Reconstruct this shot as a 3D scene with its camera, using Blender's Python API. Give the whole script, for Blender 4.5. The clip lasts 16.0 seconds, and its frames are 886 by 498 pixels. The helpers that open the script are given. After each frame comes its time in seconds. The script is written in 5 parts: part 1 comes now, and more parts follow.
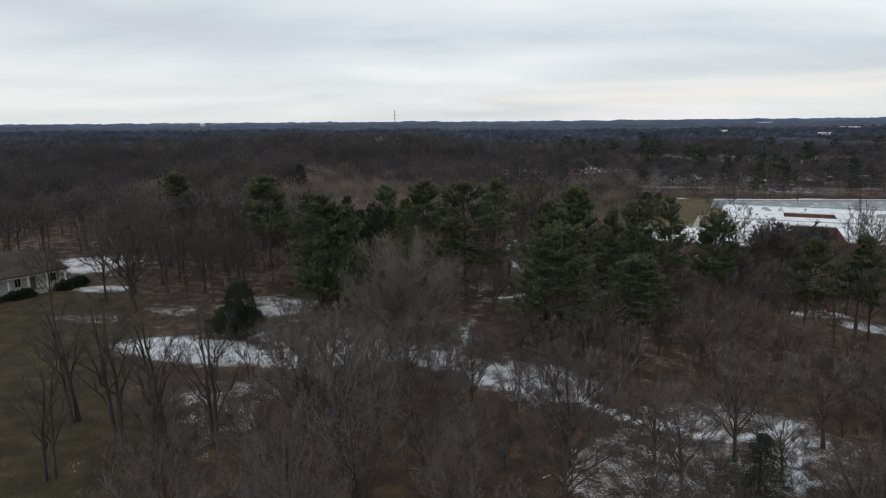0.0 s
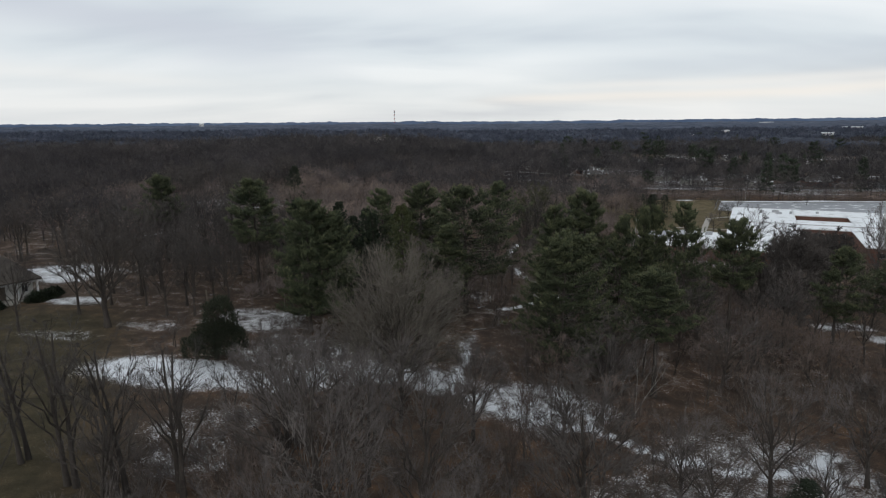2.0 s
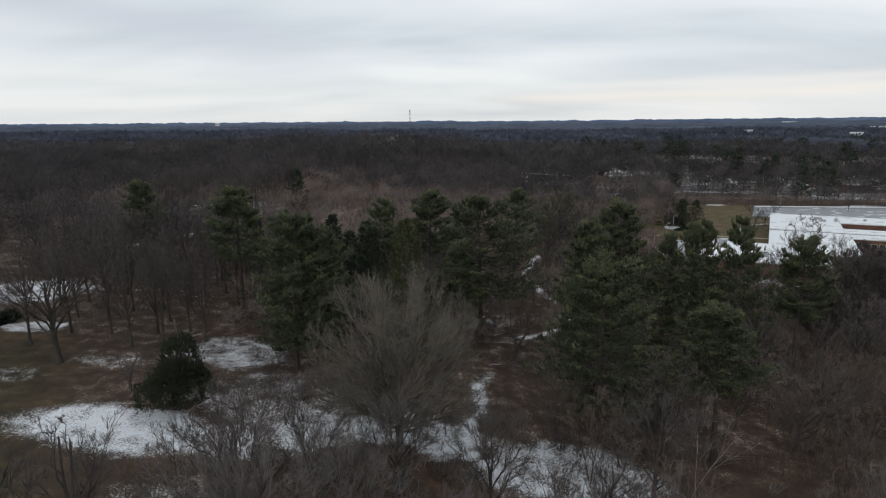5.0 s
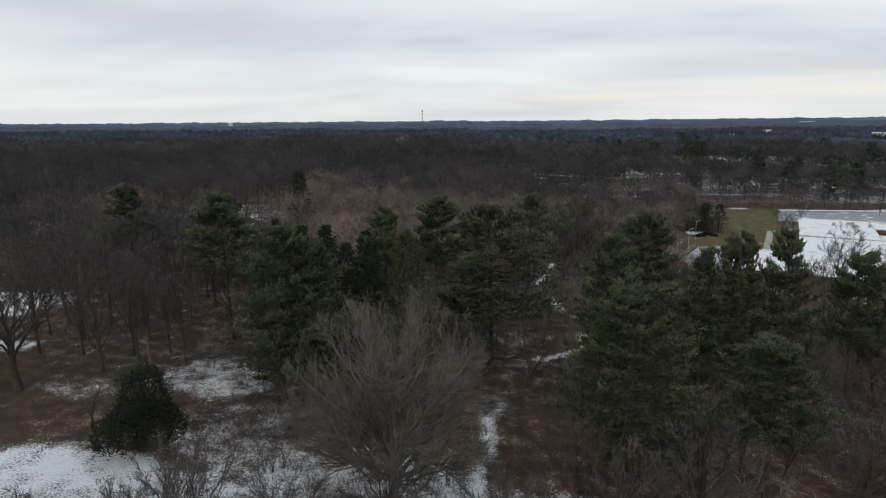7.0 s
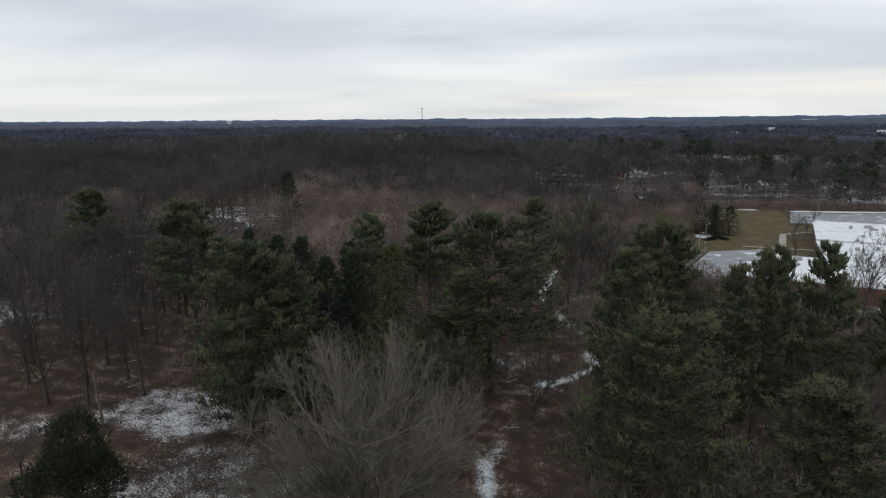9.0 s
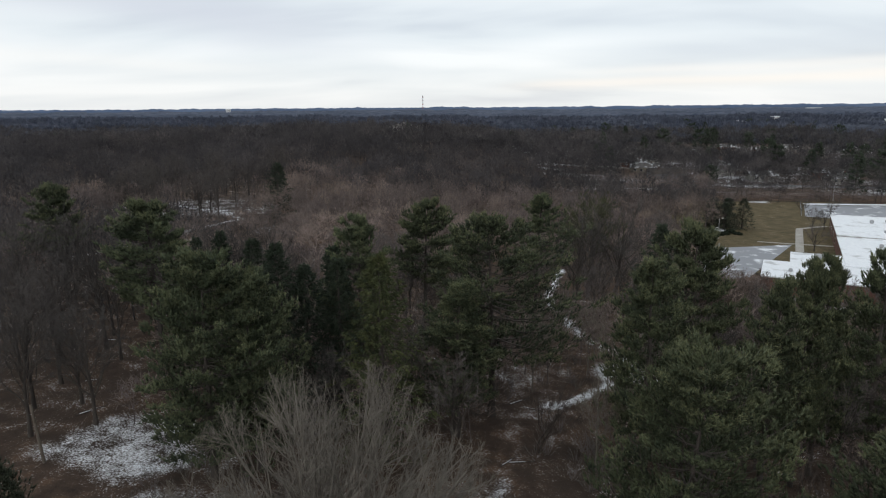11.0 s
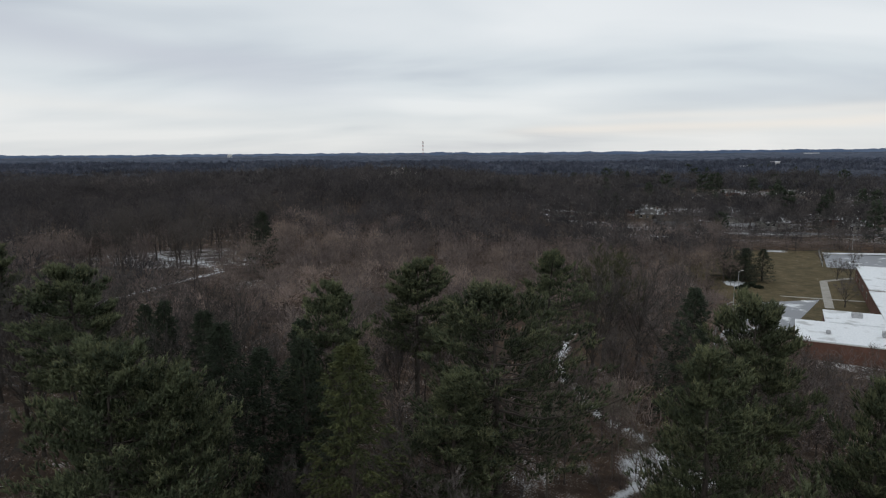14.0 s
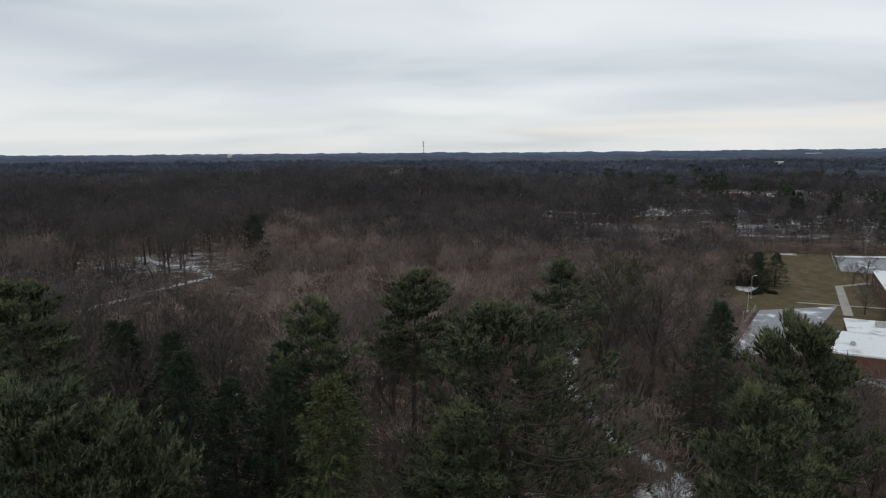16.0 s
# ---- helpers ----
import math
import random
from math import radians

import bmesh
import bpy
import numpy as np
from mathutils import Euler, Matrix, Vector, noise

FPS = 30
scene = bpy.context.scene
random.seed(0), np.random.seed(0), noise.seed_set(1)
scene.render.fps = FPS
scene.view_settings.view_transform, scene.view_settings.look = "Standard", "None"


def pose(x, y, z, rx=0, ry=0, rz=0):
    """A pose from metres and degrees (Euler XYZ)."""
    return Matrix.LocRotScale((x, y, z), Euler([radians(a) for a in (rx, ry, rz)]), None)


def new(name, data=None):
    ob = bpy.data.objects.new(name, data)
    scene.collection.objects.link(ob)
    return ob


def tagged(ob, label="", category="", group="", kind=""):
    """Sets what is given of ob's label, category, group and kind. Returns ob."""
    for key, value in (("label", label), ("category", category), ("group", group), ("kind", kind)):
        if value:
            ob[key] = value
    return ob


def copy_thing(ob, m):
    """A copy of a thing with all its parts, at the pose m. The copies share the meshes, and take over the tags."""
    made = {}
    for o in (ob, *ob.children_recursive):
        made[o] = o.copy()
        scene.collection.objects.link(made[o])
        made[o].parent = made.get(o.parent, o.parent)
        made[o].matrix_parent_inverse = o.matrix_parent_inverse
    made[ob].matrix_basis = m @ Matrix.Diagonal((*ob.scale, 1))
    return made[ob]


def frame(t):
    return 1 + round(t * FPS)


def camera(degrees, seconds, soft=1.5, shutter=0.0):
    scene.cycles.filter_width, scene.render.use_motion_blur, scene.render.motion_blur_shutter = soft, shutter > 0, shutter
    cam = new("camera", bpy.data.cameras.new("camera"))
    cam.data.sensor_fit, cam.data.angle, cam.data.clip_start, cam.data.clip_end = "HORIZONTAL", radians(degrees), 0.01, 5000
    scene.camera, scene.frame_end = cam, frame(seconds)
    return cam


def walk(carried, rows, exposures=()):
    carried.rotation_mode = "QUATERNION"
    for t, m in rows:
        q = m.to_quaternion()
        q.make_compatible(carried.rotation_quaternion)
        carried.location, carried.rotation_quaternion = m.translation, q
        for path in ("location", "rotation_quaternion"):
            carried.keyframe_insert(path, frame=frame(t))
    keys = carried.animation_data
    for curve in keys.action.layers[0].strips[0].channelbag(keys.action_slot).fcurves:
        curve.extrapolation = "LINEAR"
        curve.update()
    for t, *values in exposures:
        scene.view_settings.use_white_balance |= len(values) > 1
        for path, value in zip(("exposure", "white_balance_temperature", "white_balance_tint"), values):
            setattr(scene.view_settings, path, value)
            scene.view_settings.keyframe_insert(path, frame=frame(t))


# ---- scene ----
# camera: seconds, x, y, z, yaw, pitch, lean to the right
cam = camera(69.6, 16.0, soft=1.2)
PATH = [
    (0.0, 0.0, 0.0, 34.0, -0.12, -11.1, 0.52),
    (0.5, 0.02, 1.6, 34.0, -0.12, -11.1, 0.52),
    (1.0, 0.05, 3.69, 34.0, -0.12, -11.1, 0.52),
    (1.5, 0.12, 5.78, 34.0, -0.12, -11.1, 0.52),
    (2.0, 0.22, 8.38, 34.0, -0.12, -11.1, 0.52),
    (2.5, 0.31, 10.86, 34.0, -0.12, -11.1, 0.52),
    (3.0, 0.44, 13.88, 34.0, -0.09, -11.1, 0.52),
    (3.5, 0.55, 16.64, 34.0, 0.04, -11.1, 0.52),
    (4.0, 0.66, 19.6, 34.0, 0.29, -11.11, 0.52),
    (6.5, 1.3, 33.02, 34.0, 2.39, -11.13, 0.52),
    (7.0, 1.47, 35.6, 34.0, 2.39, -11.13, 0.52),
    (7.5, 1.63, 38.23, 34.0, 2.39, -11.13, 0.52),
    (8.0, 1.81, 40.87, 34.0, 2.39, -11.13, 0.52),
    (8.5, 1.93, 43.55, 34.0, 2.39, -11.13, 0.52),
    (10.8, 2.13, 55.31, 34.0, 2.47, -12.61, 0.52),
    (10.9, 2.14, 55.82, 34.0, 2.48, -12.55, 0.52),
    (11.0, 2.15, 56.33, 34.0, 2.48, -12.31, 0.52),
    (11.1, 2.16, 56.82, 34.0, 2.49, -11.88, 0.52),
    (11.2, 2.17, 57.3, 34.0, 2.49, -11.34, 0.52),
    (11.3, 2.18, 57.79, 34.0, 2.49, -10.79, 0.52),
    (11.4, 2.18, 58.27, 34.0, 2.49, -10.42, 0.52),
    (11.5, 2.19, 58.76, 34.0, 2.5, -10.18, 0.52),
    (11.6, 2.2, 59.24, 34.0, 2.5, -10.12, 0.52),
    (11.8, 2.21, 60.2, 34.0, 2.5, -10.13, 0.52),
    (12.0, 2.22, 61.16, 34.0, 2.5, -10.13, 0.52),
    (12.2, 2.24, 62.11, 34.0, 2.5, -10.1, 0.52),
    (12.3, 2.24, 62.59, 34.0, 2.5, -10.05, 0.52),
    (12.4, 2.25, 63.07, 34.0, 2.5, -9.96, 0.52),
    (12.5, 2.25, 63.54, 34.0, 2.5, -9.81, 0.52),
    (12.6, 2.26, 64.01, 34.0, 2.5, -9.54, 0.52),
    (12.7, 2.26, 64.47, 34.0, 2.5, -9.19, 0.52),
    (12.8, 2.26, 64.94, 34.0, 2.5, -8.85, 0.52),
    (12.9, 2.26, 65.4, 34.0, 2.5, -8.6, 0.52),
    (13.0, 2.26, 65.87, 34.0, 2.5, -8.45, 0.52),
    (13.1, 2.26, 66.33, 34.0, 2.5, -8.39, 0.52),
    (13.2, 2.25, 66.8, 34.0, 2.5, -8.37, 0.52),
    (13.5, 2.24, 68.19, 34.0, 2.5, -8.37, 0.52),
    (14.0, 2.21, 70.47, 34.0, 2.5, -8.37, 0.52),
    (14.5, 2.16, 72.63, 34.0, 2.55, -8.37, 0.52),
    (15.0, 2.1, 74.7, 34.0, 2.55, -8.37, 0.52),
    (15.5, 2.0, 76.67, 34.0, 2.55, -8.37, 0.52),
    (16.0, 1.98, 77.92, 34.0, 2.55, -8.37, 0.52),
]
walk(cam, [(t, pose(x, y, z, 90 + pitch, lean, yaw)) for t, x, y, z, yaw, pitch, lean in PATH],
     [(0.0, 0.08), (8.5, 0.08), (11.0, 0.25), (11.6, 0.13), (12.5, 0.06), (13.2, -0.01), (16.0, 0.0)])

# ---- light: an overcast winter afternoon ----
world = bpy.data.worlds.new("overcast_sky")
scene.world = world
world.use_nodes = True
SUN_EL, SUN_AZ = 24.0, 200.0


def build_sky():
    nt = world.node_tree
    nt.nodes.clear()
    N, L = nt.nodes.new, nt.links.new
    out, bg = N("ShaderNodeOutputWorld"), N("ShaderNodeBackground")
    co = N("ShaderNodeTexCoord")
    sky = N("ShaderNodeTexSky")
    sky.sky_type, sky.sun_disc = 'NISHITA', False
    sky.sun_elevation, sky.sun_rotation = radians(SUN_EL), radians(SUN_AZ)
    sky_dim = N("ShaderNodeVectorMath"); sky_dim.operation = 'SCALE'; sky_dim.inputs[3].default_value = 0.10
    L(sky.outputs[0], sky_dim.inputs[0])
    sep = N("ShaderNodeSeparateXYZ"); L(co.outputs["Generated"], sep.inputs[0])
    up = N("ShaderNodeMath"); up.operation = 'MAXIMUM'; up.inputs[1].default_value = 0.0; L(sep.outputs[2], up.inputs[0])
    lift = N("ShaderNodeMath"); lift.operation = 'ADD'; lift.inputs[1].default_value = 0.15; L(up.outputs[0], lift.inputs[0])
    px = N("ShaderNodeMath"); px.operation = 'DIVIDE'; L(sep.outputs[0], px.inputs[0]); L(lift.outputs[0], px.inputs[1])
    py = N("ShaderNodeMath"); py.operation = 'DIVIDE'; L(sep.outputs[1], py.inputs[0]); L(lift.outputs[0], py.inputs[1])
    comb = N("ShaderNodeCombineXYZ"); L(px.outputs[0], comb.inputs[0]); L(py.outputs[0], comb.inputs[1])
    m1 = N("ShaderNodeMapping"); m1.inputs["Rotation"].default_value = (0, 0, radians(-14)); m1.inputs["Scale"].default_value = (0.55, 0.95, 1.0)
    m1.inputs["Location"].default_value = (0.9, 0.35, 3.0)
    L(comb.outputs[0], m1.inputs[0])
    n1 = N("ShaderNodeTexNoise"); n1.inputs["Scale"].default_value = 1.0; n1.inputs["Detail"].default_value = 4.0; n1.inputs["Roughness"].default_value = 0.45; n1.inputs["Distortion"].default_value = 0.35
    L(m1.outputs[0], n1.inputs["Vector"])
    m2 = N("ShaderNodeMapping"); m2.inputs["Rotation"].default_value = (0, 0, radians(-9)); m2.inputs["Scale"].default_value = (0.3, 0.6, 1.0); m2.inputs["Location"].default_value = (4.2, 1.1, 0)
    L(comb.outputs[0], m2.inputs[0])
    n2 = N("ShaderNodeTexNoise"); n2.inputs["Scale"].default_value = 1.0; n2.inputs["Detail"].default_value = 3.0
    L(m2.outputs[0], n2.inputs["Vector"])
    mixn = N("ShaderNodeMath"); mixn.operation = 'MULTIPLY_ADD'; mixn.inputs[1].default_value = 0.55
    L(n1.outputs[0], mixn.inputs[0])
    half = N("ShaderNodeMath"); half.operation = 'MULTIPLY'; half.inputs[1].default_value = 0.45; L(n2.outputs[0], half.inputs[0]); L(half.outputs[0], mixn.inputs[2])
    ramp = N("ShaderNodeValToRGB")
    e = ramp.color_ramp.elements
    e[0].position, e[0].color = 0.34, (0.52, 0.57, 0.64, 1)
    e[1].position, e[1].color = 0.60, (0.84, 0.87, 0.89, 1)
    mid = e.new(0.46); mid.color = (0.70, 0.75, 0.79, 1)
    L(mixn.outputs[0], ramp.inputs[0])
    # warm, thin cloud near the horizon
    warm = N("ShaderNodeMapRange"); warm.inputs["From Min"].default_value = 0.0; warm.inputs["From Max"].default_value = 0.10
    warm.inputs["To Min"].default_value = 0.38; warm.inputs["To Max"].default_value = 0.0
    L(up.outputs[0], warm.inputs["Value"])
    mixw = N("ShaderNodeMix"); mixw.data_type = 'RGBA'; L(warm.outputs[0], mixw.inputs[0]); L(ramp.outputs[0], mixw.inputs[6]); mixw.inputs[7].default_value = (0.84, 0.805, 0.765, 1)
    # long streaks of thinner and thicker cloud low over the horizon
    def sums(op, a, b=0.0):
        n = N("ShaderNodeMath"); n.operation = op
        for k, v in enumerate((a, b)):
            if isinstance(v, float):
                n.inputs[k].default_value = v
            else:
                L(v, n.inputs[k])
        return n.outputs[0]

    side = sums('DIVIDE', sep.outputs[0], sums('MAXIMUM', sep.outputs[1], 0.05))
    ahead = N("ShaderNodeMapRange"); ahead.inputs["From Min"].default_value = 0.1; ahead.inputs["From Max"].default_value = 0.5
    L(sep.outputs[1], ahead.inputs["Value"])
    ragged = sums('MULTIPLY', sums('SUBTRACT', n1.outputs[0], 0.5), 2.6)
    col = mixw.outputs[2]
    for rise, slope, width, a0, a1, amount, tone in ((0.030, 0.022, 0.008, 0.0, 0.16, 0.7, (0.90, 0.845, 0.79)), (0.050, 0.012, 0.006, 0.08, 0.30, 0.5, (0.90, 0.86, 0.82)), (0.072, 0.015, 0.015, 0.05, 0.40, 0.55, (0.62, 0.665, 0.725)),
                                                     (0.083, -0.105, 0.024, -0.08, -0.36, 0.65, (0.60, 0.63, 0.70)), (0.052, -0.03, 0.010, -0.2, -0.5, 0.4, (0.90, 0.89, 0.87)), (0.20, 0.05, 0.035, 0.15, 0.5, 0.35, (0.66, 0.70, 0.75))):
        off = sums('ADD', sums('DIVIDE', sums('SUBTRACT', sums('SUBTRACT', sep.outputs[2], rise), sums('MULTIPLY', side, slope)), width), ragged)
        bell = sums('POWER', 2.718, sums('MULTIPLY', sums('MULTIPLY', off, off), -1.0))
        span = N("ShaderNodeMapRange"); span.interpolation_type = 'SMOOTHSTEP'
        span.inputs["From Min"].default_value, span.inputs["From Max"].default_value = a0, a1
        L(side, span.inputs["Value"])
        fac = sums('MULTIPLY', sums('MULTIPLY', bell, span.outputs[0]), sums('MULTIPLY', ahead.outputs[0], amount))
        streak = N("ShaderNodeMix"); streak.data_type = 'RGBA'
        L(fac, streak.inputs[0]); L(col, streak.inputs[6]); streak.inputs[7].default_value = (*tone, 1)
        col = streak.outputs[2]
    cover = N("ShaderNodeMix"); cover.data_type = 'RGBA'; cover.inputs[0].default_value = 0.93
    L(sky_dim.outputs[0], cover.inputs[6]); L(col, cover.inputs[7])
    L(cover.outputs[2], bg.inputs[0])
    bg.inputs[1].default_value = 0.98
    L(bg.outputs[0], out.inputs[0])


build_sky()
sun = new("sun", bpy.data.lights.new("sun", 'SUN'))
sun.data.energy, sun.data.angle, sun.data.color = 0.5, radians(25), (1.0, 0.975, 0.94)
sun.matrix_world = pose(0, 0, 400, 90 - SUN_EL, 0, 180 - SUN_AZ)


# ---- materials ----
def material(name, rough=0.85, metal=0.0, spec=0.3):
    m = bpy.data.materials.new(name)
    m.use_nodes = True
    nt = m.node_tree
    b = nt.nodes["Principled BSDF"]
    b.inputs["Roughness"].default_value = rough
    b.inputs["Metallic"].default_value = metal
    b.inputs["Specular IOR Level"].default_value = spec
    return m, nt, b


def noise_tex(nt, scale, detail=4.0, rough=0.55, coord="Object", stretch=None):
    co = nt.nodes.new("ShaderNodeTexCoord")
    n = nt.nodes.new("ShaderNodeTexNoise")
    n.inputs["Scale"].default_value, n.inputs["Detail"].default_value, n.inputs["Roughness"].default_value = scale, detail, rough
    if stretch:
        mp = nt.nodes.new("ShaderNodeMapping")
        mp.inputs["Scale"].default_value = stretch
        nt.links.new(co.outputs[coord], mp.inputs[0])
        nt.links.new(mp.outputs[0], n.inputs["Vector"])
    else:
        nt.links.new(co.outputs[coord], n.inputs["Vector"])
    return n


def ramp_of(nt, source, stops):
    r = nt.nodes.new("ShaderNodeValToRGB")
    els = r.color_ramp.elements
    while len(els) < len(stops):
        els.new(0.5)
    for el, (p, c) in zip(els, stops):
        el.position, el.color = p, (*c, 1)
    nt.links.new(source, r.inputs[0])
    return r.outputs[0]


def mixed(nt, fac, a, b, mode='MIX'):
    m = nt.nodes.new("ShaderNodeMix")
    m.data_type, m.blend_type = 'RGBA', mode
    for sock, val in ((m.inputs[0], fac), (m.inputs[6], a), (m.inputs[7], b)):
        if isinstance(val, bpy.types.NodeSocket):
            nt.links.new(val, sock)
        elif isinstance(val, tuple):
            sock.default_value = (*val, 1)
        else:
            sock.default_value = val
    return m.outputs[2]


def arith(nt, op, a, b=0.0, clamp=False):
    m = nt.nodes.new("ShaderNodeMath")
    m.operation, m.use_clamp = op, clamp
    for sock, val in ((m.inputs[0], a), (m.inputs[1], b)):
        if isinstance(val, bpy.types.NodeSocket):
            nt.links.new(val, sock)
        else:
            sock.default_value = val
    return m.outputs[0]


def bumped(nt, b, height, strength, distance=0.1):
    bp = nt.nodes.new("ShaderNodeBump")
    bp.inputs["Strength"].default_value, bp.inputs["Distance"].default_value = strength, distance
    nt.links.new(height, bp.inputs["Height"])
    nt.links.new(bp.outputs[0], b.inputs["Normal"])


def two_tone(name, dark, light, scale, rough=0.85, fine=None, bump=0.0, vary=0.0, coord="Object", stretch=None, spec=0.25):
    """A surface whose colour runs between two tones at a coarse and a fine scale; vary shifts it from object to object."""
    m, nt, b = material(name, rough, spec=spec)
    n = noise_tex(nt, scale, 4.0, coord=coord, stretch=stretch)
    col = ramp_of(nt, n.outputs[0], [(0.3, dark), (0.7, light)])
    f = noise_tex(nt, fine or scale * 9, 3.0, coord=coord, stretch=stretch)
    col = mixed(nt, 0.45, col, ramp_of(nt, f.outputs[0], [(0.32, (0.45, 0.45, 0.45)), (0.68, (1.0, 1.0, 1.0))]), 'MULTIPLY')
    if vary:
        info = nt.nodes.new("ShaderNodeObjectInfo")
        span = ramp_of(nt, info.outputs["Random"], [(0.0, (1 - vary, 1 - vary, 1 - vary)), (0.5, (1.0, 0.97, 0.94)), (1.0, (1 + vary, 1 + 0.9 * vary, 1 + 0.85 * vary))])
        col = mixed(nt, 1.0, col, span, 'MULTIPLY')
    nt.links.new(col, b.inputs["Base Color"])
    if bump:
        bumped(nt, b, f.outputs[0], bump)
    return m


BARK = two_tone("bark", (0.046, 0.04, 0.036), (0.095, 0.083, 0.075), 1.6, 0.95, 14, 0.6, 0.2, stretch=(1, 1, 0.25))
BARK_PALE = two_tone("pale_bark", (0.12, 0.108, 0.093), (0.22, 0.2, 0.174), 1.4, 0.9, 12, 0.5, 0.15, stretch=(1, 1, 0.3))
BARK_WHITE = two_tone("birch_bark", (0.20, 0.19, 0.175), (0.40, 0.385, 0.36), 1.8, 0.85, 9, 0.3)
TWIG = two_tone("twigs", (0.08, 0.072, 0.070), (0.166, 0.152, 0.147), 0.35, 0.95, 5, 0, 0.3)
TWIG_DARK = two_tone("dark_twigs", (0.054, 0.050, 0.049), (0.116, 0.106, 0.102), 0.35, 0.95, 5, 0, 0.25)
TWIG_RED = two_tone("reddish_twigs", (0.092, 0.073, 0.065), (0.182, 0.146, 0.128), 0.3, 0.95, 5, 0, 0.3)
TWIG_IVY = two_tone("ivy_grown_twigs", (0.048, 0.054, 0.030), (0.10, 0.104, 0.056), 0.5, 0.95, 5, 0, 0.1)
TWIG_PALE = two_tone("pale_twigs", (0.12, 0.106, 0.09), (0.235, 0.21, 0.178), 0.5, 0.95, 5, 0, 0.1)
NEEDLE = two_tone("pine_needles", (0.017, 0.027, 0.017), (0.094, 0.115, 0.062), 0.55, 0.7, 2.6, 0, 0.2)
NEEDLE_DARK = two_tone("spruce_needles", (0.015, 0.025, 0.016), (0.048, 0.064, 0.038), 0.6, 0.75, 3.0, 0, 0.15)
NEEDLE_GOLD = two_tone("olive_spruce_needles", (0.034, 0.046, 0.020), (0.10, 0.112, 0.042), 0.7, 0.75, 3.0, 0, 0.1)
CEDAR = two_tone("juniper_foliage", (0.018, 0.026, 0.016), (0.045, 0.052, 0.032), 0.8, 0.8, 3.0, 0, 0.1)


def lighten_tips(m, tone):
    """Lightens outer needle ends: young growth, plus light painted onto the crown's outside."""
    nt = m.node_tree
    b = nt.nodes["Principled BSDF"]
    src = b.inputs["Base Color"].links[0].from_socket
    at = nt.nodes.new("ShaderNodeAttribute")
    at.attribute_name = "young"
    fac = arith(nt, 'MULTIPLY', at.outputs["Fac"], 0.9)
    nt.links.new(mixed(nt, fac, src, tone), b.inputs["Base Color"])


lighten_tips(NEEDLE, (0.32, 0.32, 0.165))
lighten_tips(NEEDLE_DARK, (0.05, 0.066, 0.04))
lighten_tips(NEEDLE_GOLD, (0.12, 0.125, 0.05))
lighten_tips(CEDAR, (0.06, 0.066, 0.04))
FAR_TWIG = two_tone("woodland_canopy", (0.042, 0.042, 0.046), (0.094, 0.090, 0.094), 0.09, 0.95, 0.6, 0, 0.16)
NEAR_WOOD = two_tone("woodland_twigs", (0.042, 0.041, 0.045), (0.104, 0.098, 0.102), 0.11, 0.95, 0.9, 0, 0.2)
THICKET = two_tone("thicket_twigs", (0.118, 0.101, 0.097), (0.262, 0.220, 0.206), 0.13, 0.95, 1.2, 0, 0.25)


def tint_by_tree(m, low, high):
    """Shifts the tone from tree to tree of a joined wood, by the trees' own value."""
    nt = m.node_tree
    b = nt.nodes["Principled BSDF"]
    src = b.inputs["Base Color"].links[0].from_socket
    at = nt.nodes.new("ShaderNodeAttribute")
    at.attribute_name = "tree"
    nt.links.new(mixed(nt, 1.0, src, ramp_of(nt, at.outputs["Fac"], [(0.0, low), (0.55, (1.0, 0.97, 0.95)), (1.0, high)]), 'MULTIPLY'), b.inputs["Base Color"])


for _m in (FAR_TWIG, NEAR_WOOD, THICKET):
    tint_by_tree(_m, (0.58, 0.58, 0.61), (1.55, 1.44, 1.34))
BRICK = two_tone("red_brick_wall", (0.12, 0.064, 0.049), (0.19, 0.102, 0.078), 0.4, 0.9, 3.0, 0.2)
TRIM = two_tone("pale_metal_edge", (0.42, 0.41, 0.39), (0.58, 0.57, 0.55), 0.8, 0.5)
CONCRETE = two_tone("concrete_path", (0.30, 0.28, 0.25), (0.44, 0.42, 0.38), 0.5, 0.9, 4, 0.2)
METAL = two_tone("galvanised_metal", (0.30, 0.31, 0.32), (0.46, 0.47, 0.48), 2.0, 0.45)
SHINGLE = two_tone("brown_roof_shingles", (0.046, 0.039, 0.034), (0.084, 0.072, 0.062), 0.5, 0.9, 4.5, 0.5, stretch=(1, 1, 3))
SIDING = two_tone("white_siding", (0.52, 0.51, 0.48), (0.68, 0.67, 0.64), 0.6, 0.7, 5, 0.1)
DARK_WINDOW, _nt, _b = material("window_glass", 0.08, spec=0.5)
_b.inputs["Base Color"].default_value = (0.02, 0.024, 0.028, 1)
WOOD_POLE = two_tone("weathered_pole_wood", (0.10, 0.082, 0.066), (0.19, 0.16, 0.13), 1.5, 0.9, 10, 0.3)
SHRUB = two_tone("evergreen_shrub", (0.014, 0.022, 0.014), (0.036, 0.046, 0.026), 1.0, 0.85, 5, 0, 0.1)
RED_PAINT = two_tone("tower_red_paint", (0.30, 0.06, 0.04), (0.42, 0.09, 0.06), 0.2, 0.6)
WHITE_PAINT = two_tone("white_paint", (0.6, 0.6, 0.6), (0.78, 0.78, 0.78), 0.2, 0.6)


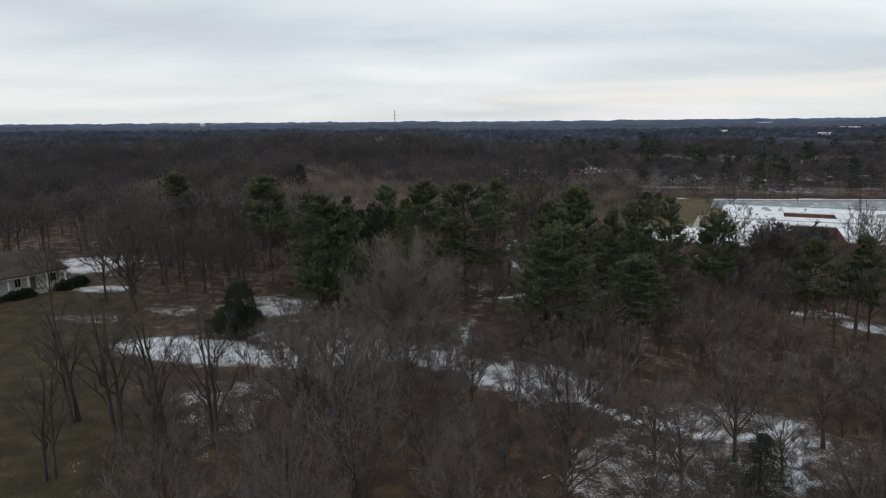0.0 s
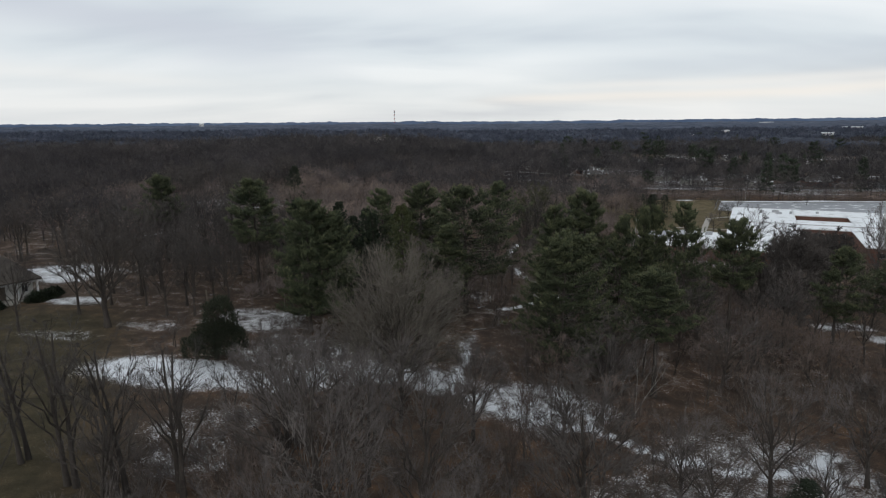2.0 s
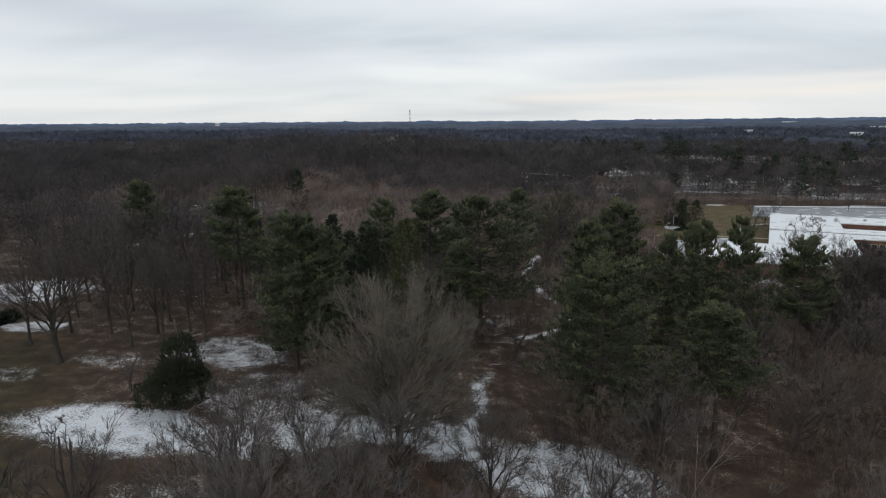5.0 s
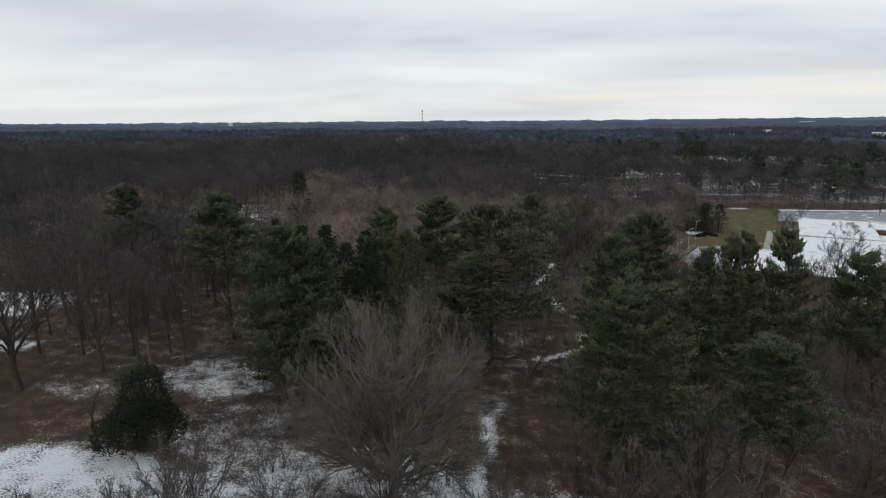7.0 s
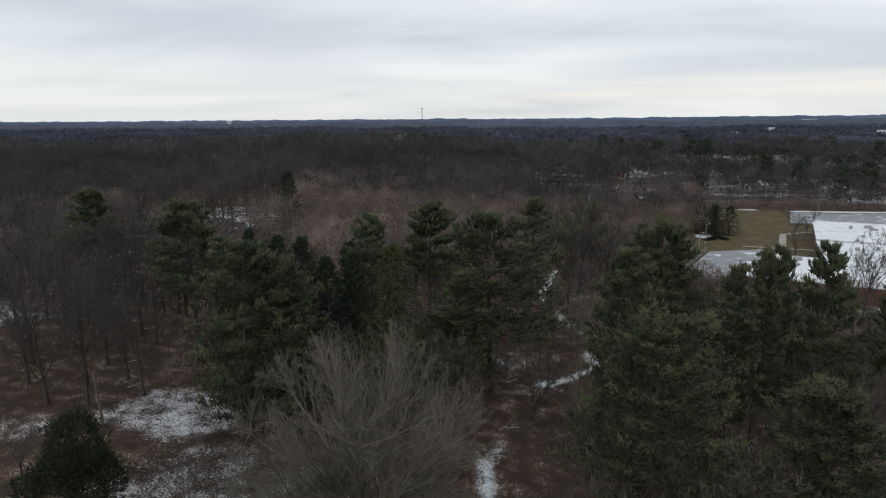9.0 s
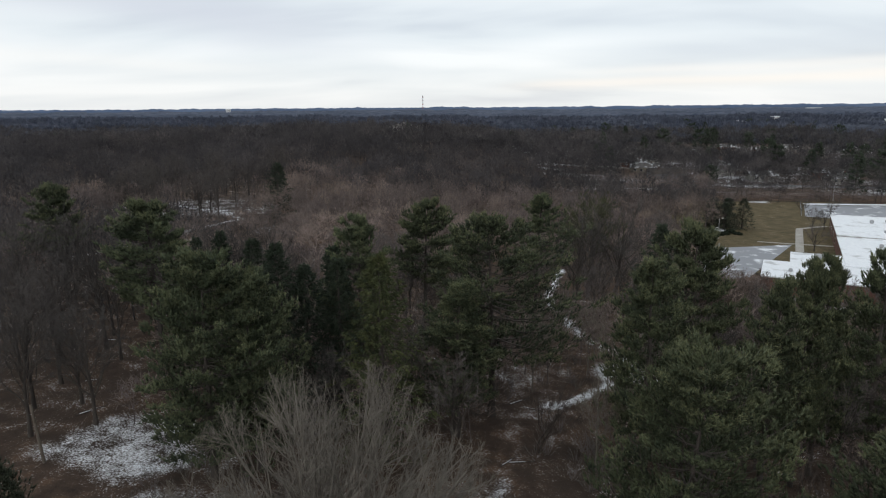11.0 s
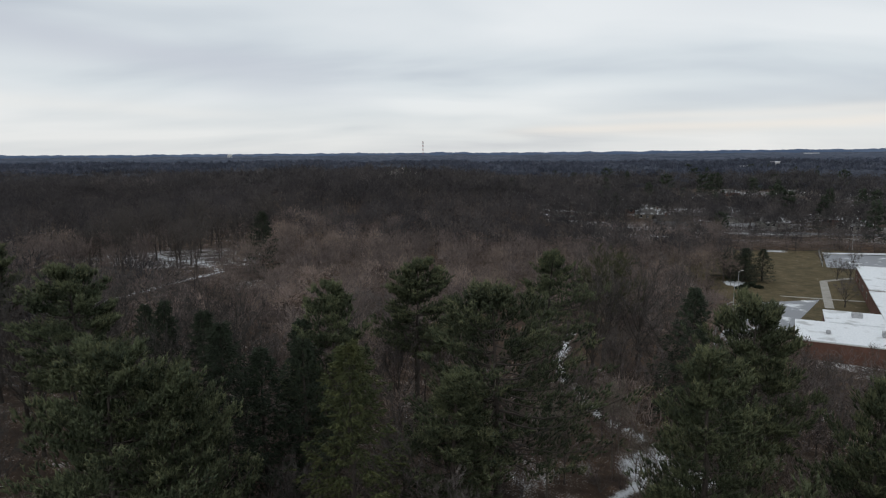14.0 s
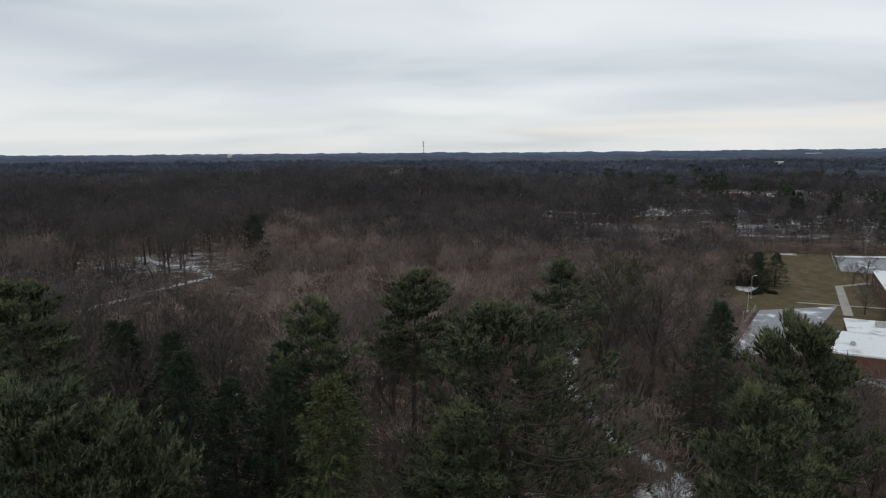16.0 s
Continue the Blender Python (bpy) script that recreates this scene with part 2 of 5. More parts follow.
def snow_material(name, thin, under):
    """Snow with thin spots through which the surface below shows."""
    m, nt, b = material(name, 0.75, spec=0.3)
    n = noise_tex(nt, 0.22, 6.0, 0.6)
    f = noise_tex(nt, 2.5, 4.0)
    snow = ramp_of(nt, f.outputs[0], [(0.3, (0.66, 0.69, 0.72)), (0.7, (0.82, 0.84, 0.86))])
    mask = ramp_of(nt, n.outputs[0], [(thin - 0.06, (0, 0, 0)), (thin + 0.06, (1, 1, 1))])
    nt.links.new(mixed(nt, mask, under, snow), b.inputs["Base Color"])
    bumped(nt, b, f.outputs[0], 0.25)
    return m


ROOF_SNOW = snow_material("snow_on_roof_membrane", 0.40, (0.48, 0.49, 0.50))
LOT_SNOW = snow_material("snow_dusted_asphalt", 0.61, (0.25, 0.26, 0.28))
HOUSE_SNOW = snow_material("snowy_shingles", 0.58, (0.10, 0.095, 0.09))
STREET = snow_material("wet_asphalt_with_snow_streaks", 0.66, (0.11, 0.11, 0.115))


# ---- mesh helpers ----
def part(name, data, mat, parent=None, label=""):
    """Links a bmesh, or a (verts, faces) pair, as one mesh object under a thing or a part."""
    me = bpy.data.meshes.new(name)
    if isinstance(data, tuple):
        me.from_pydata(data[0], [], data[1])
    else:
        data.to_mesh(me)
        data.free()
    me.materials.append(mat)
    ob = new(name, me)
    if parent:
        ob.parent = parent
    if label:
        tagged(ob, label)
    return ob


def fast_mesh(name, verts, tris):
    """A triangle mesh out of numpy arrays."""
    me = bpy.data.meshes.new(name)
    nv, nf = len(verts), len(tris)
    me.vertices.add(nv)
    me.vertices.foreach_set("co", np.asarray(verts, np.float32).ravel())
    me.loops.add(nf * 3)
    me.loops.foreach_set("vertex_index", np.asarray(tris, np.int32).ravel())
    me.polygons.add(nf)
    me.polygons.foreach_set("loop_start", np.arange(0, nf * 3, 3, dtype=np.int32))
    me.update(calc_edges=True)
    return me


def np_part(name, soup, mat, parent=None, label=""):
    """One mesh object out of a list of (verts, tris) arrays."""
    vs, ts, base = [], [], 0
    for v, t in soup:
        vs.append(v); ts.append(t + base); base += len(v)
    me = fast_mesh(name, np.concatenate(vs), np.concatenate(ts))
    me.materials.append(mat)
    ob = new(name, me)
    if parent:
        ob.parent = parent
    if label:
        tagged(ob, label)
    return ob


def unit(v):
    return v / np.maximum(np.linalg.norm(v, axis=-1, keepdims=True), 1e-9)


def tubes(pts, rad, sides=4):
    """Tapered tubes along N polylines of K points: pts (N, K, 3), rad (N, K)."""
    n, k, _ = pts.shape
    d = unit(pts[:, -1] - pts[:, 0])
    ref = np.where(np.abs(d[:, 2:3]) > 0.8, np.array([[1.0, 0, 0]]), np.array([[0, 0, 1.0]]))
    a = unit(np.cross(d, ref)); b = np.cross(d, a)
    ang = np.arange(sides) * 2 * np.pi / sides
    ring = np.cos(ang)[None, :, None] * a[:, None] + np.sin(ang)[None, :, None] * b[:, None]
    v = pts[:, :, None, :] + rad[:, :, None, None] * ring[:, None]
    idx = np.arange(n * k * sides).reshape(n, k, sides)
    p, q = idx[:, :-1], idx[:, 1:]
    p2, q2 = np.roll(p, -1, 2), np.roll(q, -1, 2)
    t = np.concatenate([np.stack([p, p2, q2], -1).reshape(-1, 3), np.stack([p, q2, q], -1).reshape(-1, 3)])
    return v.reshape(-1, 3), t


def spikes(p, d, length, width):
    """N three-sided twigs that taper to a point."""
    n = len(p)
    ref = np.where(np.abs(d[:, 2:3]) > 0.8, np.array([[1.0, 0, 0]]), np.array([[0, 0, 1.0]]))
    a = unit(np.cross(d, ref)); b = np.cross(d, a)
    w = width[:, None]
    v = np.stack([p + a * w, p - 0.5 * a * w + 0.87 * b * w, p - 0.5 * a * w - 0.87 * b * w, p + d * length[:, None]], 1)
    i = np.arange(n)[:, None] * 4
    t = np.concatenate([i + np.array([[0, 1, 3]]), i + np.array([[1, 2, 3]]), i + np.array([[2, 0, 3]])])
    return v.reshape(-1, 3), t


def blades(p, d, side, length, width):
    """N single pointed needles or leaf blades."""
    n = len(p)
    s = side * width[:, None] * 0.5
    v = np.stack([p - s, p + s, p + d * length[:, None]], 1)
    return v.reshape(-1, 3), np.arange(n * 3).reshape(n, 3)


def children(rng, pts, rad, count, lo, hi, ratio, spread, lift, rad_ratio, k=3, out=None):
    """Branches off N polylines: their polylines (N * count, k, 3) and radii."""
    n, kk, _ = pts.shape
    u = rng.uniform(lo, hi, (n, count)) * (kk - 1)
    i = np.minimum(u.astype(int), kk - 2); f = (u - i)[..., None]
    r = np.arange(n)[:, None]
    start = pts[r, i] * (1 - f) + pts[r, i + 1] * f
    tang = unit(pts[r, i + 1] - pts[r, i])
    whole = np.linalg.norm(pts[:, -1] - pts[:, 0], axis=-1)[:, None]
    d = tang + rng.normal(0, spread, start.shape)
    d[..., 2] += lift
    if out is not None:
        d += out * unit(start * np.array([1, 1, 0]))
    d = unit(d)
    length = whole * ratio * rng.uniform(0.6, 1.25, (n, count)) * (1.15 - 0.55 * u / (kk - 1))
    s = np.linspace(0, 1, k)[None, None, :, None]
    bend = rng.normal(0, 0.10, start.shape)[..., None, :] * length[..., None, None]
    bend[..., 2] += 0.10 * length[..., None]
    q = start[:, :, None] + d[:, :, None] * length[..., None, None] * s + bend * s * s
    r0 = (rad[r, i] * (1 - f[..., 0]) + rad[r, i + 1] * f[..., 0]) * rad_ratio
    rr = r0[..., None] * np.linspace(1, 0.35, k)[None, None]
    return q.reshape(-1, k, 3), rr.reshape(-1, k)


def broadleaf(seed, H, R, fork, limbs, n2, n3, n4, trunk_r, stems=1, twig=0.03, droop=0.0, up=1.0, fine_tubes=False, low=-0.22, spine=0.66, wild=0.5, limb=0.5):
    """A leafless tree: trunk and limbs as one soup, twigs as another. fork: the height at which limbs begin, as a share of H."""
    rng = np.random.default_rng(seed)
    soup, fine = [], []
    for s in range(stems):
        lean = rng.normal(0, 0.04 if stems == 1 else 0.17, 2) * H
        base = np.array([0.0, 0, -0.3]) + (np.append(rng.normal(0, 0.35, 2), 0) if stems > 1 else 0)
        z = np.linspace(0, 1, 7)
        top = H * spine
        tr = np.stack([base[0] + lean[0] * z ** 1.3 + rng.normal(0, 0.06, 7) * z * 2, base[1] + lean[1] * z ** 1.3 + rng.normal(0, 0.06, 7) * z * 2, base[2] + top * z], -1)
        rr = trunk_r * (1 if stems == 1 else 0.62) * (1 - 0.75 * z); rr[0] *= 1.35
        soup.append(tubes(tr[None], rr[None], 7))
        m = max(4, limbs // stems)
        az = np.arange(m) * 2.39996 + rng.uniform(0, 6.28) + rng.normal(0, 0.3, m)
        el = np.arcsin(np.clip(low + (np.arange(m) + 0.5) / m * (1.0 - low), -0.6, 0.99))
        shell = rng.uniform(0.66, 0.92, m)
        cz, rz = H * (fork + 1) * 0.5, H * (1 - fork) * 0.5
        cen = np.array([lean[0] * 0.8, lean[1] * 0.8, cz])
        k = R if stems == 1 else R * 0.7
        tgt = cen + np.stack([k * np.cos(el) * np.cos(az), k * np.cos(el) * np.sin(az), rz * np.sin(el)], -1) * shell[:, None]
        share = (np.arange(m) + 0.5) / m
        uu = np.clip((fork * 0.75 + (spine - fork * 0.75) * share * rng.uniform(0.55, 1.0, m)) / spine, 0.1, 0.99)
        st = np.stack([np.interp(uu, z, tr[:, i]) for i in range(3)], -1)
        dist = np.linalg.norm(tgt - st, axis=-1)[:, None]
        mid = st * 0.5 + tgt * 0.5 + np.array([0, 0, 0.13 * up]) * dist - np.array([0, 0, droop]) * dist
        s5 = np.linspace(0, 1, 6)[None, :, None]
        lp = st[:, None] * (1 - s5) ** 2 + 2 * mid[:, None] * s5 * (1 - s5) + tgt[:, None] * s5 ** 2
        lp[:, 1:-1] += rng.normal(0, 0.028, (m, 4, 3)) * dist[:, None]
        lr = (np.interp(uu, z, rr) * limb)[:, None] * np.linspace(1, 0.16, 6)[None]
        soup.append(tubes(lp, lr, 4))
        ph = rng.uniform(0, 6.28, 3)

        def tuck(p):
            """Keeps the crown inside its uneven dome."""
            q = (p - cen) / np.array([k, k, rz])
            a, e = np.arctan2(q[..., 1], q[..., 0]), q[..., 2]
            wob = 1 + 0.07 * np.sin(3 * a + ph[0] + 2 * e) + 0.05 * np.sin(5 * a + ph[1] - 4 * e) + 0.04 * np.sin(9 * e + ph[2] + a)
            rho = np.linalg.norm(q, axis=-1) / wob
            new_rho = np.where(rho > 0.88, 0.88 + 0.14 * (1 - np.exp(-(rho - 0.88) / 0.14)), rho)
            return cen + (p - cen) * (new_rho / np.maximum(rho, 1e-6))[..., None]

        p2, r2 = children(rng, lp, lr, n2, 0.22, 1.0, 0.40, wild, 0.10 * up, 0.62, 4 if fine_tubes else 2, out=0.18)
        p2 = tuck(p2)
        r2 = np.maximum(r2, twig * 0.8)
        if fine_tubes:
            soup.append(tubes(p2, r2, 3))
        else:
            soup.append(spikes(p2[:, 0], unit(p2[:, 1] - p2[:, 0]), np.linalg.norm(p2[:, 1] - p2[:, 0], axis=-1) * 1.15, r2[:, 0]))
        p3, r3 = children(rng, p2, r2, n3, 0.15, 1.0, 0.50, wild, 0.08 * up, 0.7, 3, out=0.1)
        p3 = tuck(p3)
        r3 = np.maximum(r3, twig * 0.6)
        if fine_tubes:
            fine.append(tubes(p3, r3 * np.array([1, 0.8, 0.45])[None], 3))
        else:
            d3 = unit(p3[:, -1] - p3[:, 0])
            fine.append(blades(p3[:, 0], d3, unit(np.cross(d3, rng.normal(0, 1, d3.shape))), np.linalg.norm(p3[:, -1] - p3[:, 0], axis=-1), np.full(len(p3), twig * 2.4)))
        p4, r4 = children(rng, p3, r3, n4, 0.1, 1.0, 0.75, wild * 1.1, 0.08 * up, 0.8, 2)
        p4 = tuck(p4)
        d4 = unit(p4[:, 1] - p4[:, 0])
        l4 = np.linalg.norm(p4[:, 1] - p4[:, 0], axis=-1)
        if fine_tubes:
            fine.append(blades(p4[:, 0], d4, unit(np.cross(d4, rng.normal(0, 1, d4.shape))), l4, np.full(len(p4), twig * 1.5)))
        else:
            fine.append(blades(p4[:, 0], d4, unit(np.cross(d4, rng.normal(0, 1, d4.shape))), l4, np.full(len(p4), twig * 1.7)))
    return soup, fine


def thing(name, label, category, group="", kind=""):
    return tagged(new(name), label, category, group, kind)


def bare_tree(label, group, mats, *args, **kw):
    """A leafless tree standing at the origin, to be copied and placed."""
    soup, fine = broadleaf(*args, **kw)
    root = thing("bare_tree", label, "tree", group)
    np_part("trunk", soup, mats[0], root)
    np_part("crown", fine, mats[1], root)
    return root


def tufts(rng, p, axis, tone, length, girth, needles, blade, fan):
    """Needle tufts: a heart kept dark as painted shade and a spray of fine needles round each axis. Gives a soup and
    how far each needle is lightened.
    """
    n = len(p)
    ln = rng.uniform(0.7, 1.25, n) * length
    a1 = unit(np.cross(axis, rng.normal(0, 1, axis.shape))); b1 = np.cross(axis, a1)
    w = (rng.uniform(0.7, 1.3, n) * girth)[:, None]
    waist = p + axis * (ln * 0.55)[:, None]
    ring = [waist + (a1 * math.cos(t) + b1 * math.sin(t)) * w for t in (0.0, 2.094, 4.189)]
    v = np.stack([p, *ring, p + axis * ln[:, None]], 1).reshape(-1, 3)
    k5 = np.arange(n)[:, None] * 5
    heart = (v, np.concatenate([k5 + np.array([f]) for f in ((0, 2, 1), (0, 3, 2), (0, 1, 3), (4, 1, 2), (4, 2, 3), (4, 3, 1))]))
    m = n * needles
    P = np.repeat(p, needles, 0) + np.repeat(axis * ln[:, None], needles, 0) * rng.uniform(0.1, 0.9, (m, 1))
    D = unit(np.repeat(axis, needles, 0) + rng.normal(0, fan, (m, 3)))
    S = unit(np.cross(D, rng.normal(0, 1, (m, 3))))
    spray = blades(P, D, S, rng.uniform(0.6, 1.3, m) * blade[0], rng.uniform(0.7, 1.3, m) * blade[1])
    t = np.repeat(tone, needles)
    # Hearts hold painted shade; needle ends lighten as young growth.
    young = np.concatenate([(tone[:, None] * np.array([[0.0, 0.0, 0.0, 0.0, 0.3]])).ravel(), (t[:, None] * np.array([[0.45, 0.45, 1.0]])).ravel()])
    return [heart, spray], young


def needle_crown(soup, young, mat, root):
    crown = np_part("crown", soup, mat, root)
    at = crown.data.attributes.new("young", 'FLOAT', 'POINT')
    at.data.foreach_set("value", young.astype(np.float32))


def pine(label, group, seed, H, R, low, profile, needle, branches=110, subs=12, per=4, needles=11, size=(0.55, 0.085), blade=(0.29, 0.044), tiers=13, name="pine_tree", lop=0.22, loose=0.13):
    """A white pine at the origin: whorls of limbs that turn up at their ends, with soft upright tufts along flat side shoots.
    low: height of the lowest limbs as a share of H; profile: reach from the lowest limb to the top; lop: how uneven the crown is."""
    rng = np.random.default_rng(seed)
    root = thing(name, label, "conifer", group)
    z = np.linspace(0, 1, 9)
    wob = np.cumsum(rng.normal(0, 0.006, (2, 9)), 1) * H * z
    tr = np.stack([wob[0], wob[1], -0.3 + (H * 0.97 + 0.3) * z], -1)
    tr_r = 0.019 * H * (1 - 0.93 * z); tr_r[0] *= 1.25
    u = (np.arange(branches) + rng.uniform(0, 1, branches)) / branches
    tier = np.floor(u * tiers)
    u = np.clip((tier + 0.5 + rng.normal(0, loose, branches)) / tiers, 0.0, 0.995)
    az = np.arange(branches) * 2.39996 + rng.normal(0, 0.35, branches)
    top = H * 0.965 - 0.02 * H
    hz = H * low + (top - H * low) * u
    ph = rng.uniform(0, 6.28, 3)
    uneven = 1 + lop * np.sin(az + ph[0] + 2.2 * u) + 0.7 * lop * np.sin(2 * az + ph[1] + 5 * u) + 0.5 * lop * np.sin(9 * u + ph[2])
    shelf = 1 + rng.uniform(-0.16, 0.12, tiers + 1)[tier.astype(int)]
    L = R * np.interp(u, np.linspace(0, 1, len(profile)), profile) * uneven * shelf * rng.uniform(0.62, 1.08, branches)
    el = np.radians(-3 + 33 * u ** 1.7) + rng.normal(0, 0.11, branches)
    d = np.stack([np.cos(el) * np.cos(az), np.cos(el) * np.sin(az), np.sin(el)], -1)
    st = np.stack([np.interp(hz, tr[:, 2], tr[:, i]) for i in range(3)], -1)
    sg = np.linspace(0, 1, 6)[None, :, None]
    bp = st[:, None] + d[:, None] * L[:, None, None] * sg
    bp[..., 2] += 0.17 * L[:, None] * sg[..., 0] ** 2.4 - 0.07 * L[:, None] * np.sin(sg[..., 0] * np.pi)
    br = (0.013 * L + 0.012)[:, None] * np.linspace(1, 0.25, 6)[None]
    np_part("trunk", [tubes(tr[None], tr_r[None], 7), tubes(bp, br, 3)], BARK, root)
    us = 1.0 - 0.80 * rng.uniform(0, 1, (branches, subs)) ** 1.15
    us[:, 0] = 1.0
    i = np.minimum((us * 5).astype(int), 4); f = (us * 5 - i)[..., None]
    r = np.arange(branches)[:, None]
    q = bp[r, i] * (1 - f) + bp[r, i + 1] * f
    sgn = np.where(rng.uniform(0, 1, (branches, subs)) < 0.5, -1.0, 1.0)[..., None]
    lat = unit(np.cross(d, np.array([0, 0, 1.0])))[:, None]
    sd = unit(d[:, None] * rng.uniform(0.5, 1.1, (branches, subs, 1)) + sgn * lat * rng.uniform(0.15, 1.0, (branches, subs, 1)) + np.array([0, 0, 1.0]) * rng.normal(0.10, 0.07, (branches, subs, 1)))
    sl = L[:, None] * rng.uniform(0.16, 0.36, (branches, subs)) * (1.2 - 0.6 * us) + 0.25
    w = 0.45 + 0.55 * (np.arange(per) + 0.6) / per
    tp = q[:, :, None] + sd[:, :, None] * (sl[:, :, None] * w[None, None])[..., None] + rng.normal(0, 1, (branches, subs, per, 3)) * np.array([0.16, 0.16, 0.10])
    tp[..., 2] += 0.16 * sl[:, :, None] * w[None, None] ** 2
    ax = unit(np.repeat(sd[:, :, None], per, 2) * 0.7 + np.array([0, 0, 0.85]) + rng.normal(0, 0.30, (branches, subs, per, 3)))
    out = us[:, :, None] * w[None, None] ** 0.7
    # Tufts further out are painted lighter, inner ones darker, with random variation.
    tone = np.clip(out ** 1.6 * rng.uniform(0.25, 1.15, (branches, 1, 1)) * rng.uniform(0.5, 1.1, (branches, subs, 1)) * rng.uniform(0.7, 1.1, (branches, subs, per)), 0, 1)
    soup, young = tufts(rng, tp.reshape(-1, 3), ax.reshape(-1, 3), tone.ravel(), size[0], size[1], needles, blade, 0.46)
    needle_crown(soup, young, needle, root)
    return root


def spruce(label, group, seed, H, R, low, needle, branches=120, subs=9, per=3, needles=8, size=(0.40, 0.065), blade=(0.20, 0.036), name="spruce_tree"):
    """A spruce at the origin: a cone of boughs that sag and lift again at their ends, hung with drooping sprays."""
    rng = np.random.default_rng(seed)
    root = thing(name, label, "conifer", group)
    z = np.linspace(0, 1, 8)
    wob = rng.normal(0, 0.006, (2, 8)) * H * z
    tr = np.stack([wob[0], wob[1], -0.3 + (H * 0.985 + 0.3) * z], -1)
    tr_r = 0.017 * H * (1 - 0.95 * z); tr_r[0] *= 1.25
    u = ((np.arange(branches) + rng.uniform(0, 1, branches)) / branches) ** 0.9
    az = np.arange(branches) * 2.39996 + rng.normal(0, 0.3, branches)
    hz = H * (low + (0.975 - low) * u)
    ph = rng.uniform(0, 6.28, 2)
    L = (R * (1 - u) ** 0.75 * (1 + 0.13 * np.sin(az + ph[0] + 3 * u) + 0.09 * np.sin(11 * u + ph[1])) + 0.06) * rng.uniform(0.72, 1.1, branches)
    el = np.radians(-12 + 50 * u ** 1.6) + rng.normal(0, 0.08, branches)
    d = np.stack([np.cos(el) * np.cos(az), np.cos(el) * np.sin(az), np.sin(el)], -1)
    st = np.stack([np.interp(hz, tr[:, 2], tr[:, i]) for i in range(3)], -1)
    sg = np.linspace(0, 1, 5)[None, :, None]
    bp = st[:, None] + d[:, None] * L[:, None, None] * sg
    bp[..., 2] += 0.12 * L[:, None] * sg[..., 0] ** 2.2 - 0.13 * L[:, None] * np.sin(sg[..., 0] * np.pi)
    br = (0.011 * L + 0.01)[:, None] * np.linspace(1, 0.25, 5)[None]
    np_part("trunk", [tubes(tr[None], tr_r[None], 7), tubes(bp, br, 3)], BARK, root)
    us = 1.0 - 0.86 * rng.uniform(0, 1, (branches, subs)) ** 1.2
    us[:, 0] = 1.0
    i = np.minimum((us * 4).astype(int), 3); f = (us * 4 - i)[..., None]
    r = np.arange(branches)[:, None]
    q = bp[r, i] * (1 - f) + bp[r, i + 1] * f
    sgn = np.where(rng.uniform(0, 1, (branches, subs)) < 0.5, -1.0, 1.0)[..., None]
    lat = unit(np.cross(d, np.array([0, 0, 1.0])))[:, None]
    sd = unit(d[:, None] * rng.uniform(0.4, 1.0, (branches, subs, 1)) + sgn * lat * rng.uniform(0.2, 1.0, (branches, subs, 1)) - np.array([0, 0, 1.0]) * rng.uniform(0.05, 0.5, (branches, subs, 1)))
    sl = L[:, None] * rng.uniform(0.14, 0.32, (branches, subs)) * (1.2 - 0.6 * us) + 0.10
    w = (np.arange(per) + 0.5) / per
    tp = q[:, :, None] + sd[:, :, None] * (sl[:, :, None] * w[None, None])[..., None] + rng.normal(0, 0.06, (branches, subs, per, 3))
    ax = unit(np.repeat(sd[:, :, None], per, 2) - np.array([0, 0, 0.25]) + rng.normal(0, 0.22, (branches, subs, per, 3)))
    # Bough ends get the lighter tone, the shaded inside is coloured darker.
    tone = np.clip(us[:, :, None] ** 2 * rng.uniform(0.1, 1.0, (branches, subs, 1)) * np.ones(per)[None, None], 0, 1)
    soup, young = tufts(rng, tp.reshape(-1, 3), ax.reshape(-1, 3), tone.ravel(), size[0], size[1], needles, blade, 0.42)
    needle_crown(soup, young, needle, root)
    return root


